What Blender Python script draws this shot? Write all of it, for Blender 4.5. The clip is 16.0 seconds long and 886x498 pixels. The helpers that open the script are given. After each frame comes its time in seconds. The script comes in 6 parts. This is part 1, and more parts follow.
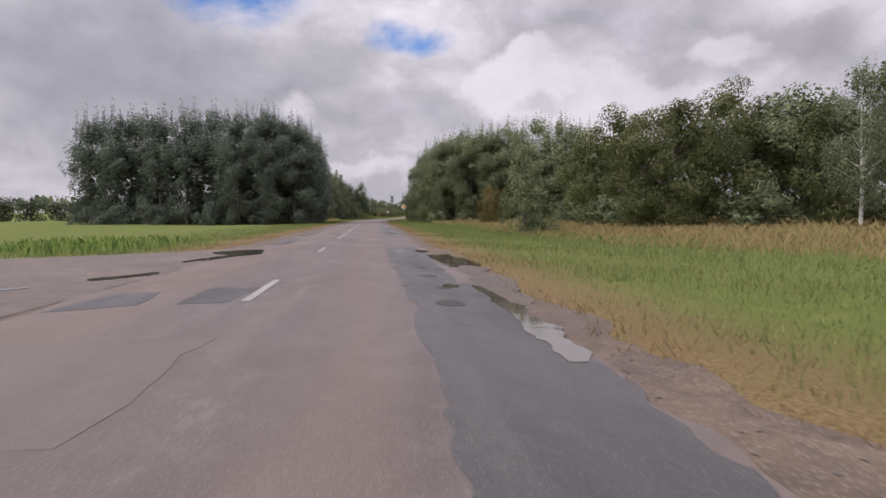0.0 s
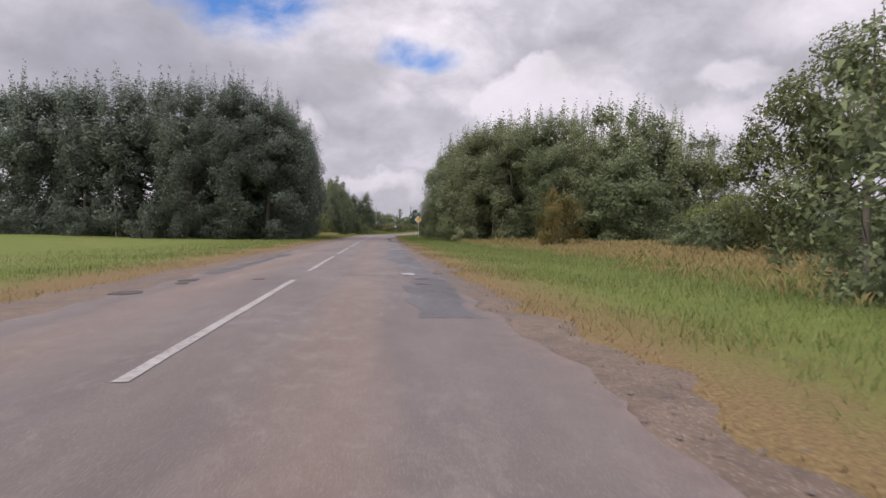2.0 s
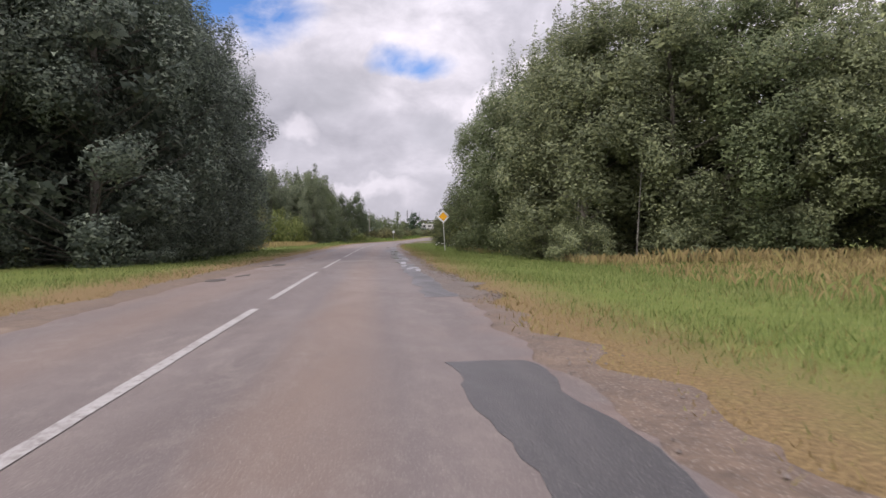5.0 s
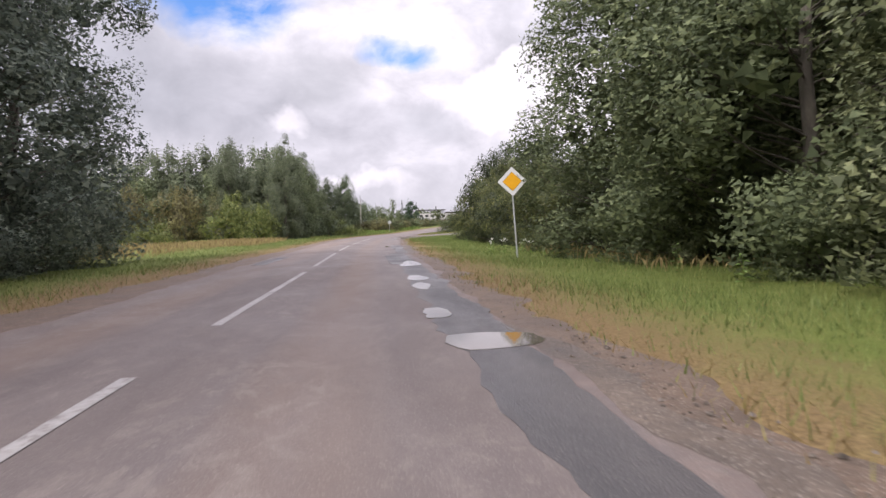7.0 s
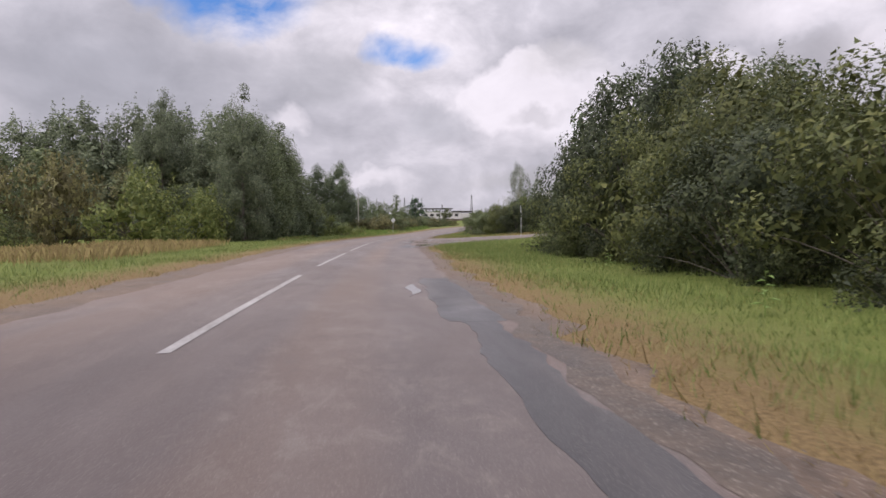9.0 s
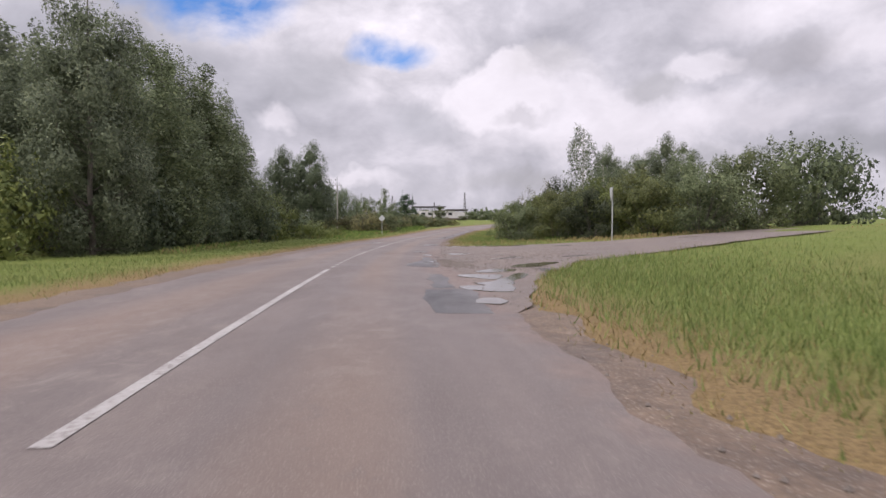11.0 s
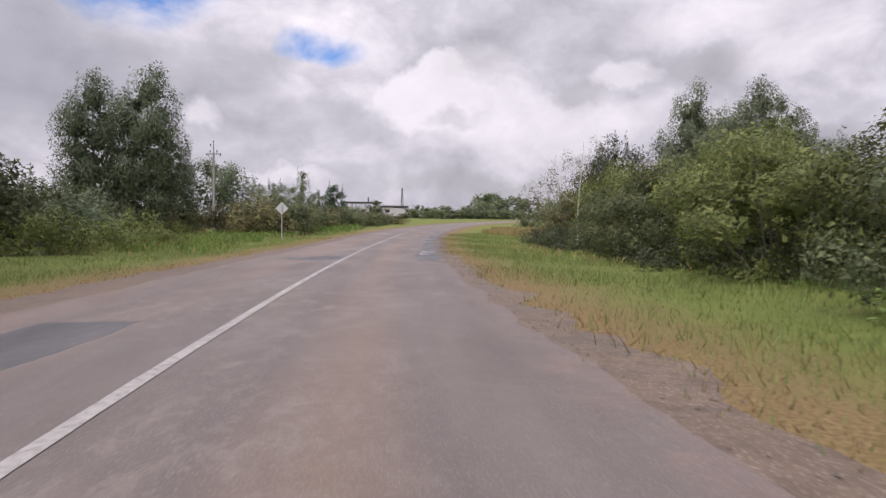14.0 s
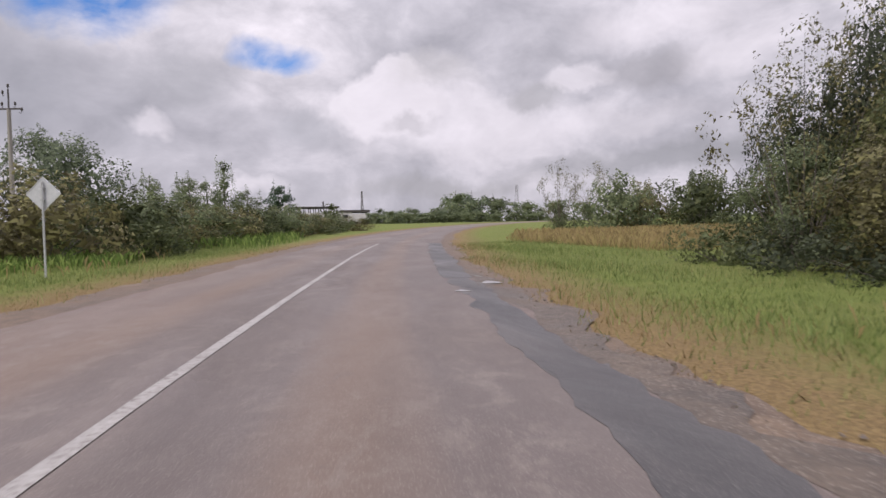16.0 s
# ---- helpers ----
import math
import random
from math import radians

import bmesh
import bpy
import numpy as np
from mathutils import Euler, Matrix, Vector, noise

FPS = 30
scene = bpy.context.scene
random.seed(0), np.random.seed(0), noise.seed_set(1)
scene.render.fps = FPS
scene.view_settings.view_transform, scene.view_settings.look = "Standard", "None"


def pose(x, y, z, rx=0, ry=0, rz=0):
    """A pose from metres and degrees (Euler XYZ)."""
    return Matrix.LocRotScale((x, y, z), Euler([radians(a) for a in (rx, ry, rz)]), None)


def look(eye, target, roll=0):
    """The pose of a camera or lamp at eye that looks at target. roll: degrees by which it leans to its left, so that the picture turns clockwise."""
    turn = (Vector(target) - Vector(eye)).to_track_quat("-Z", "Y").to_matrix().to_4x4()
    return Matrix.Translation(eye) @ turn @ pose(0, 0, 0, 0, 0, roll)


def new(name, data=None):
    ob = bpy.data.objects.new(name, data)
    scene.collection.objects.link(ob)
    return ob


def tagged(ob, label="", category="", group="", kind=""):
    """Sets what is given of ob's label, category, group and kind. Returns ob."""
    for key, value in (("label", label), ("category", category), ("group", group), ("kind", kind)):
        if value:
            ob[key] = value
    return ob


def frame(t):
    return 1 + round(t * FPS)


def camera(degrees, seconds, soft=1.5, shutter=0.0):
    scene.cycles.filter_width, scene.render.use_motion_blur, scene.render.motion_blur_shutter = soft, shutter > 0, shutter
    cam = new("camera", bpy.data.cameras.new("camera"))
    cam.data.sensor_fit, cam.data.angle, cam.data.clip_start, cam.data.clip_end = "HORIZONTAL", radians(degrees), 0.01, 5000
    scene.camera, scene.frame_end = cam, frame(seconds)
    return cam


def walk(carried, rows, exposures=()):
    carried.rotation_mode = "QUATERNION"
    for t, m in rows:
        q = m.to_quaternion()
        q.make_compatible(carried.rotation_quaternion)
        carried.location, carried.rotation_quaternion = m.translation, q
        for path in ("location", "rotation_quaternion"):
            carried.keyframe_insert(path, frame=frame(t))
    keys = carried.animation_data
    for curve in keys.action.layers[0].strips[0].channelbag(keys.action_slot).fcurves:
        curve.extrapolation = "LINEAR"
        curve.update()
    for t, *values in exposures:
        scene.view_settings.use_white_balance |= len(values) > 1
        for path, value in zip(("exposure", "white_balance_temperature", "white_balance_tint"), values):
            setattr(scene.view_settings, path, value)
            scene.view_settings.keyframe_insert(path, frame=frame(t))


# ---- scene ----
cam = camera(70.0, 16.0, 1.5, 0.08)
PATH = [
    (0, (2.014, -0.301, 1.20), (3.065, 9.629, 0.664), -0.37),
    (0.5, (2.029, 6.657, 1.20), (3.079, 16.596, 0.843), 0.29),
    (1, (2.048, 13.611, 1.20), (3.094, 23.548, 0.820), 0.31),
    (1.5, (2.037, 20.501, 1.20), (3.052, 30.441, 0.794), -0.02),
    (2, (2.039, 27.468, 1.20), (3.006, 37.417, 0.917), 0.99),
    (2.5, (1.939, 34.408, 1.20), (2.911, 44.357, 0.933), -0.46),
    (3, (1.917, 41.473, 1.20), (2.921, 51.419, 0.917), 0.14),
    (3.2, (1.913, 44.318, 1.20), (2.931, 54.262, 0.895), -0.15),
    (5.3, (1.883, 73.134, 1.20), (2.948, 83.075, 1.035), -0.01),
    (5.5, (1.882, 75.892, 1.20), (2.952, 85.833, 1.052), 0.24),
    (6, (1.857, 82.836, 1.20), (2.948, 92.774, 0.974), 0.33),
    (6.5, (1.890, 89.947, 1.20), (3.008, 99.881, 0.937), 0.08),
    (7, (2.015, 97.301, 1.20), (3.160, 107.229, 0.850), -1.30),
    (7.5, (2.080, 104.575, 1.20), (3.231, 114.504, 0.914), 0.19),
    (8, (2.140, 111.669, 1.20), (3.243, 121.601, 0.832), 0.31),
    (8.5, (2.216, 118.829, 1.20), (3.330, 128.762, 0.879), 0.35),
    (9, (2.290, 126.032, 1.20), (3.438, 135.960, 0.857), -0.15),
    (9.2, (2.328, 128.911, 1.20), (3.500, 138.836, 0.856), -0.69),
    (11.3, (3.190, 159.279, 1.20), (4.594, 169.174, 0.859), -0.29),
    (11.5, (3.314, 162.172, 1.20), (4.789, 172.059, 0.934), -0.63),
    (12, (3.706, 169.403, 1.20), (5.358, 179.258, 0.819), -1.36),
    (12.5, (4.272, 176.601, 1.20), (6.256, 186.401, 1.016), -0.39),
    (13, (5.008, 183.807, 1.20), (7.194, 193.563, 0.957), 1.39),
    (13.5, (5.889, 190.770, 1.20), (8.231, 200.488, 0.912), 0.89),
    (14, (6.861, 197.696, 1.20), (9.297, 207.388, 0.856), 0.32),
    (14.5, (7.930, 204.632, 1.20), (10.491, 214.296, 0.997), 0.51),
    (15, (9.108, 211.764, 1.20), (11.795, 221.392, 0.930), 0.61),
    (15.5, (10.419, 219.175, 1.20), (13.254, 228.761, 0.975), -0.30),
    (16, (11.852, 226.563, 1.20), (14.879, 236.090, 0.934), -1.51),
]
walk(cam, [(t, look(eye, target, roll)) for t, eye, target, roll in PATH],
     [(0.0, -0.24), (1.0, -0.18), (3.0, -0.14), (5.3, 0.10), (6.3, 0.32), (7.0, 0.38), (8.1, 0.28), (8.8, 0.0), (9.2, -0.05), (11.3, 0.0), (13.5, 0.0), (14.6, -0.10), (16.0, -0.14)])

# ---- world: a broken overcast sky with two blue gaps, and a soft sun behind the cloud ----
SUN_AZ, SUN_EL = radians(-122), radians(43)          # clockwise from +y


def sky_world():
    w = bpy.data.worlds.new("sky")
    scene.world = w
    w.use_nodes = True
    nt = w.node_tree
    N, L = nt.nodes.new, nt.links.new
    bg = nt.nodes["Background"]

    def math_(op, a, b=None, c=None, clamp=False):
        n = N("ShaderNodeMath")
        n.operation, n.use_clamp = op, clamp
        for k, v in enumerate((a, b, c)):
            if v is None:
                continue
            if isinstance(v, (int, float)):
                n.inputs[k].default_value = v
            else:
                L(v, n.inputs[k])
        return n.outputs[0]

    def vec(op, a, b=None):
        n = N("ShaderNodeVectorMath")
        n.operation = op
        for k, v in enumerate((a, b)):
            if v is None:
                continue
            if isinstance(v, tuple):
                n.inputs[k].default_value = v
            else:
                L(v, n.inputs[k])
        return n.outputs["Value"] if op in ("DOT_PRODUCT", "LENGTH") else n.outputs[0]

    def noise_(v, scale, detail, rough, distort=0.0):
        n = N("ShaderNodeTexNoise")
        n.inputs["Scale"].default_value, n.inputs["Detail"].default_value = scale, detail
        n.inputs["Roughness"].default_value, n.inputs["Distortion"].default_value = rough, distort
        L(v, n.inputs["Vector"])
        return n

    def ramp(f, *stops):
        n = N("ShaderNodeValToRGB")
        while len(n.color_ramp.elements) < len(stops):
            n.color_ramp.elements.new(1.0)
        for e, (p, c) in zip(n.color_ramp.elements, stops):
            e.position = p
            e.color = (*c, 1) if isinstance(c, tuple) else (c, c, c, 1)
        L(f, n.inputs[0])
        return n.outputs[0]

    def mix(f, a, b, mode="MIX"):
        n = N("ShaderNodeMix")
        n.data_type, n.blend_type = "RGBA", mode
        for k, v in ((0, f), (6, a), (7, b)):
            if isinstance(v, (int, float)):
                n.inputs[k].default_value = v
            elif isinstance(v, tuple):
                n.inputs[k].default_value = (*v, 1)
            else:
                L(v, n.inputs[k])
        return n.outputs[2]

    d = N("ShaderNodeTexCoord").outputs["Generated"]
    sep = N("ShaderNodeSeparateXYZ")
    L(d, sep.inputs[0])
    up = math_("MAXIMUM", sep.outputs[2], 0.0)
    comb = N("ShaderNodeCombineXYZ")
    L(sep.outputs[0], comb.inputs[0])
    L(sep.outputs[1], comb.inputs[1])
    L(math_("MULTIPLY", sep.outputs[2], 1.6), comb.inputs[2])
    puffs = comb.outputs[0]
    big = noise_(puffs, 3.1, 8.0, 0.52, 0.25)
    small = noise_(puffs, 9.0, 7.0, 0.58, 0.3)
    bend = vec("SCALE", vec("SUBTRACT", noise_(d, 5.0, 5.0, 0.6).outputs["Color"], (0.5, 0.5, 0.5)))
    bend.node.inputs["Scale"].default_value = 0.16
    bent = vec("ADD", d, bend)

    def patch(az, el, wide, high, soft=0.5):
        """1 inside an oval of sky about a direction (degrees), 0 outside."""
        a, e = radians(az), radians(el)
        right, top = (math.cos(a), -math.sin(a), 0.0), (-math.sin(a) * math.sin(e), -math.cos(a) * math.sin(e), math.cos(e))
        ahead = (math.sin(a) * math.cos(e), math.cos(a) * math.cos(e), math.sin(e))
        off = vec("SUBTRACT", bent, ahead)
        x = math_("DIVIDE", vec("DOT_PRODUCT", off, right), radians(wide))
        y = math_("DIVIDE", vec("DOT_PRODUCT", off, top), radians(high))
        r = math_("SQRT", math_("ADD", math_("MULTIPLY", x, x), math_("MULTIPLY", y, y)))
        return math_("DIVIDE", math_("SUBTRACT", 1.0, r), soft, clamp=True)

    nishita = N("ShaderNodeTexSky")
    nishita.sky_type, nishita.sun_disc = "NISHITA", False
    nishita.sun_elevation, nishita.sun_rotation = SUN_EL, SUN_AZ
    nishita.air_density, nishita.dust_density, nishita.ozone_density = 1.3, 0.4, 3.0
    blue = mix(1.0, nishita.outputs[0], (0.075, 0.105, 0.165), "MULTIPLY")

    grey, pale, white = (0.46, 0.445, 0.515), (0.61, 0.582, 0.66), (0.90, 0.84, 0.93)
    tone = math_("ADD", math_("MULTIPLY", big.outputs["Fac"], 0.62), math_("MULTIPLY", small.outputs["Fac"], 0.38))
    cloud = ramp(tone, (0.36, grey), (0.50, pale), (0.66, white))
    # the cumulus banks and the grey bellies between them
    for az, el, wide, high, c, much, soft in ((-22, 11, 17, 8, (0.40, 0.395, 0.46), 0.85, 0.7), (-4, 13.2, 6, 3.2, (0.46, 0.45, 0.51), 0.6, 0.7), (20, 9.6, 12, 3.6, white, 0.75, 0.5), (12.3, 11.3, 5.4, 3.1, white, 0.95, 0.22),
                                              (17, 13.2, 4.6, 1.6, (0.70, 0.66, 0.71), 0.5, 0.5), (6.6, 9.0, 3.8, 2.2, (0.56, 0.545, 0.62), 0.6, 0.6), (14.5, 9.5, 2.6, 1.0, (0.55, 0.52, 0.58), 0.6, 0.6), (26.5, 12.4, 3.2, 1.5, (0.50, 0.48, 0.53), 0.7, 0.5),
                                              (30, 13.8, 3.2, 1.7, white, 0.6, 0.35), (38, 17.6, 10, 2.4, white, 0.75, 0.7), (43, 13.8, 6, 2.8, white, 0.7, 0.6), (36.5, 13.6, 5.5, 2.3, (0.42, 0.40, 0.45), 0.65, 0.5),
                                              (38, 5.8, 16, 1.9, (0.40, 0.39, 0.44), 0.8, 0.6), (18, 4.6, 12, 1.4, (0.46, 0.44, 0.48), 0.6, 0.6), (-7, 9.5, 2.4, 1.2, white, 0.6, 0.6), (-0.4, 4.0, 5, 1.1, white, 0.7, 0.5), (33, 9.6, 9, 1.8, white, 0.5, 0.6)):
        cloud = mix(math_("MULTIPLY", patch(az, el, wide, high, soft), much), cloud, c)
    grain = vec("SCALE", cloud)
    L(math_("ADD", 0.80, math_("MULTIPLY", small.outputs["Fac"], 0.40)), grain.node.inputs["Scale"])
    cloud = grain
    # an overcast sky grows brighter towards the zenith; extra above the view lights the land
    lift = math_("ADD", math_("ADD", 0.97, math_("MULTIPLY", up, 0.45)), math_("MULTIPLY", math_("MAXIMUM", math_("SUBTRACT", up, 0.33), 0.0), 4.6))
    lifted = vec("SCALE", cloud)
    L(lift, lifted.node.inputs["Scale"])
    gap = math_("MAXIMUM", patch(2.8, 15.6, 4.6, 2.0, 0.7), patch(-12.6, 19.2, 9.0, 4.0, 0.55))
    gap = math_("MULTIPLY", gap, ramp(small.outputs["Fac"], (0.44, 1.0), (0.66, 0.35)))
    L(mix(gap, lifted, blue), bg.inputs[0])
    bg.inputs[1].default_value = 1.0


sky_world()
sun = new("sun", bpy.data.lights.new("sun", "SUN"))
sun.data.energy, sun.data.angle, sun.data.color = 2.7, radians(20), (1.0, 0.95, 0.88)
sun.matrix_world = look((-60, 40, 80), (-60 - 10 * math.sin(SUN_AZ) * math.cos(SUN_EL), 40 - 10 * math.cos(SUN_AZ) * math.cos(SUN_EL), 80 - 10 * math.sin(SUN_EL)))


# ---- materials ----
def node_mat(name):
    m = bpy.data.materials.new(name)
    m.use_nodes = True
    nt = m.node_tree
    return m, nt, nt.nodes["Principled BSDF"]


def link_value(nt, sock, v):
    if isinstance(v, (int, float)):
        sock.default_value = v
    elif isinstance(v, tuple):
        sock.default_value = (*v, 1) if len(v) == 3 and sock.type == "RGBA" else v
    else:
        nt.links.new(v, sock)


def coords(nt, kind="Object", scale=(1, 1, 1)):
    tc, mp = nt.nodes.new("ShaderNodeTexCoord"), nt.nodes.new("ShaderNodeMapping")
    mp.inputs["Scale"].default_value = scale
    nt.links.new(tc.outputs[kind], mp.inputs[0])
    return mp.outputs[0]


def noise_tex(nt, v, scale, detail=4.0, rough=0.55, distort=0.0):
    n = nt.nodes.new("ShaderNodeTexNoise")
    n.inputs["Scale"].default_value, n.inputs["Detail"].default_value = scale, detail
    n.inputs["Roughness"].default_value, n.inputs["Distortion"].default_value = rough, distort
    nt.links.new(v, n.inputs["Vector"])
    return n.outputs["Fac"]


def ramp_tex(nt, f, *stops):
    n = nt.nodes.new("ShaderNodeValToRGB")
    while len(n.color_ramp.elements) < len(stops):
        n.color_ramp.elements.new(1.0)
    for e, (p, c) in zip(n.color_ramp.elements, stops):
        e.position = p
        e.color = (*c, 1) if isinstance(c, tuple) else (c, c, c, 1)
    nt.links.new(f, n.inputs[0])
    return n.outputs[0]


def mix_col(nt, f, a, b, mode="MIX"):
    n = nt.nodes.new("ShaderNodeMix")
    n.data_type, n.blend_type = "RGBA", mode
    for k, v in ((0, f), (6, a), (7, b)):
        link_value(nt, n.inputs[k], v)
    return n.outputs[2]


def calc(nt, op, a, b=0.0, clamp=False):
    n = nt.nodes.new("ShaderNodeMath")
    n.operation, n.use_clamp = op, clamp
    link_value(nt, n.inputs[0], a)
    link_value(nt, n.inputs[1], b)
    return n.outputs[0]


def bump(nt, bsdf, height, strength, dist):
    b = nt.nodes.new("ShaderNodeBump")
    b.inputs["Strength"].default_value, b.inputs["Distance"].default_value = strength, dist
    nt.links.new(height, b.inputs["Height"])
    nt.links.new(b.outputs[0], bsdf.inputs["Normal"])


def asphalt_mat(name, dark, mid, light, tracks=True, wet=0.0):
    """Worn asphalt; u of its map runs across the road in metres, v along it."""
    m, nt, p = node_mat(name)
    uv = coords(nt, "UV")
    fine = noise_tex(nt, uv, 70.0, 3.0, 0.7)
    streak = noise_tex(nt, coords(nt, "UV", (1.3, 0.16, 1)), 1.0, 5.0, 0.6, 0.3)
    blot = noise_tex(nt, coords(nt, "UV", (0.5, 0.22, 1)), 1.0, 6.0, 0.65, 0.6)
    c = ramp_tex(nt, streak, (0.30, dark), (0.52, mid), (0.72, light))
    if tracks:
        sx = nt.nodes.new("ShaderNodeSeparateXYZ")
        nt.links.new(uv, sx.inputs[0])
        # dusty brown bands between the wheel tracks of each lane, greyer polished tracks beside them
        lane = calc(nt, "DIVIDE", calc(nt, "SUBTRACT", calc(nt, "ABSOLUTE", calc(nt, "ADD", sx.outputs[0], calc(nt, "MULTIPLY", calc(nt, "SUBTRACT", blot, 0.5), 0.5))), 1.5), 0.62)
        wave = calc(nt, "SUBTRACT", 1.0, calc(nt, "MULTIPLY", lane, lane), True)
        run = noise_tex(nt, coords(nt, "UV", (0.35, 0.05, 1)), 1.0, 4.0, 0.6, 0.4)
        c = mix_col(nt, calc(nt, "MULTIPLY", wave, ramp_tex(nt, run, (0.34, 0.20), (0.62, 0.80))), c, (0.138, 0.095, 0.071))
        dusty = calc(nt, "MULTIPLY", calc(nt, "DIVIDE", calc(nt, "SUBTRACT", -0.4, sx.outputs[0]), 1.6, True), ramp_tex(nt, noise_tex(nt, coords(nt, "UV", (0.3, 0.03, 1)), 1.0, 3.0), (0.42, 0.0), (0.60, 0.75)))
        c = mix_col(nt, dusty, c, (0.144, 0.100, 0.078))
        # ravelled, paler flecks torn along the lanes
        ravel = noise_tex(nt, coords(nt, "UV", (3.4, 1.9, 1)), 1.0, 10.0, 0.78, 0.4)
        worn = ramp_tex(nt, noise_tex(nt, coords(nt, "UV", (0.45, 0.12, 1)), 1.0, 4.0, 0.6), (0.44, 0.05), (0.60, 0.8))
        c = mix_col(nt, calc(nt, "MULTIPLY", worn, ramp_tex(nt, ravel, (0.50, 0.0), (0.60, 0.75))), c, (0.168, 0.138, 0.120))
        c = mix_col(nt, ramp_tex(nt, ravel, (0.34, 0.45), (0.46, 0.0)), c, (0.084, 0.067, 0.060))
        # dirt carried onto the right-hand edge, most of all at the junction
        edge = calc(nt, "ADD", sx.outputs[0], calc(nt, "MULTIPLY", calc(nt, "SUBTRACT", noise_tex(nt, uv, 1.3, 7.0, 0.65, 0.6), 0.5), 2.4))
        near = calc(nt, "SUBTRACT", 1.0, calc(nt, "DIVIDE", calc(nt, "ABSOLUTE", calc(nt, "SUBTRACT", sx.outputs[1], 258.0)), 17.0), True)
        spread = calc(nt, "DIVIDE", calc(nt, "ADD", calc(nt, "SUBTRACT", edge, 3.25), calc(nt, "MULTIPLY", near, 1.0)), 0.55, True)
        c = mix_col(nt, calc(nt, "MULTIPLY", spread, 0.9), c, ramp_tex(nt, noise_tex(nt, uv, 3.0, 8.0, 0.7), (0.3, (0.085, 0.058, 0.047)), (0.7, (0.165, 0.120, 0.102))))
    c = mix_col(nt, 0.45, c, ramp_tex(nt, fine, (0.25, 0.42), (0.75, 1.0)), "MULTIPLY")
    stone = nt.nodes.new("ShaderNodeTexVoronoi")
    stone.inputs["Scale"].default_value = 55.0
    nt.links.new(uv, stone.inputs["Vector"])
    c = mix_col(nt, ramp_tex(nt, stone.outputs["Distance"], (0.10, 0.35), (0.30, 0.0)), c, (0.36, 0.33, 0.30))
    link_value(nt, p.inputs["Base Color"], c)
    r = ramp_tex(nt, blot, (0.3, 0.62 - wet), (0.7, 0.9 - wet * 0.5))
    link_value(nt, p.inputs["Roughness"], r)
    bump(nt, p, calc(nt, "ADD", fine, calc(nt, "MULTIPLY", stone.outputs["Distance"], 0.8)), 0.5, 0.006)
    return m


def soil_mat(name, a, b, c, scale=1.0, rough=0.95):
    """Gravel, dirt or sand, with pebbles."""
    m, nt, p = node_mat(name)
    v = coords(nt)
    n1, n2 = noise_tex(nt, v, 0.55 * scale, 6.0, 0.65, 0.4), noise_tex(nt, v, 14.0 * scale, 5.0, 0.7)
    col = ramp_tex(nt, n1, (0.32, a), (0.5, b), (0.68, c))
    st = nt.nodes.new("ShaderNodeTexVoronoi")
    st.inputs["Scale"].default_value = 26.0
    nt.links.new(v, st.inputs["Vector"])
    col = mix_col(nt, ramp_tex(nt, st.outputs["Distance"], (0.12, 0.5), (0.35, 0.0)), col, (0.34, 0.29, 0.25))
    n3 = noise_tex(nt, v, 2.6 * scale, 8.0, 0.72, 0.8)
    col = mix_col(nt, 0.8, col, ramp_tex(nt, n3, (0.30, 0.45), (0.50, 0.92), (0.70, 1.25)), "MULTIPLY")
    col = mix_col(nt, 0.6, col, ramp_tex(nt, n2, (0.3, 0.4), (0.7, 1.0)), "MULTIPLY")
    link_value(nt, p.inputs["Base Color"], col)
    link_value(nt, p.inputs["Roughness"], ramp_tex(nt, n1, (0.35, rough - 0.25), (0.6, rough)))
    bump(nt, p, calc(nt, "ADD", calc(nt, "ADD", n2, st.outputs["Distance"]), calc(nt, "MULTIPLY", n3, 2.0)), 0.45, 0.02)
    return m


def turf_mat(name, verge):
    """Short grass; on the verge u of the map is the distance from the middle of the road, and the turf is dry near the shoulder."""
    m, nt, p = node_mat(name)
    v = coords(nt)
    n1, n2, n3 = noise_tex(nt, v, 0.16, 5.0, 0.6, 0.5), noise_tex(nt, v, 1.6, 6.0, 0.65), noise_tex(nt, coords(nt, "Object", (1, 1, 0.3)), 22.0, 4.0, 0.7)
    green = ramp_tex(nt, n2, (0.3, (0.090, 0.116, 0.024)), (0.55, (0.122, 0.150, 0.034)), (0.75, (0.165, 0.160, 0.05)))
    col = mix_col(nt, ramp_tex(nt, n1, (0.45, 0.0), (0.70, 0.45)), green, (0.168, 0.152, 0.054))
    if verge:
        sx = nt.nodes.new("ShaderNodeSeparateXYZ")
        nt.links.new(coords(nt, "UV"), sx.inputs[0])
        far = calc(nt, "ADD", calc(nt, "ABSOLUTE", sx.outputs[0]), calc(nt, "MULTIPLY", calc(nt, "SUBTRACT", n2, 0.5), 2.2))
        dry = calc(nt, "DIVIDE", calc(nt, "SUBTRACT", 6.5, far), 1.9, True)
        col = mix_col(nt, dry, col, ramp_tex(nt, n3, (0.3, (0.13, 0.088, 0.042)), (0.7, (0.225, 0.158, 0.075))))
    col = mix_col(nt, 0.55, col, ramp_tex(nt, n3, (0.3, 0.45), (0.7, 1.0)), "MULTIPLY")
    link_value(nt, p.inputs["Base Color"], col)
    p.inputs["Roughness"].default_value = 0.95
    p.inputs["Specular IOR Level"].default_value = 0.15
    bump(nt, p, calc(nt, "ADD", n3, n2), 0.8, 0.05)
    return m


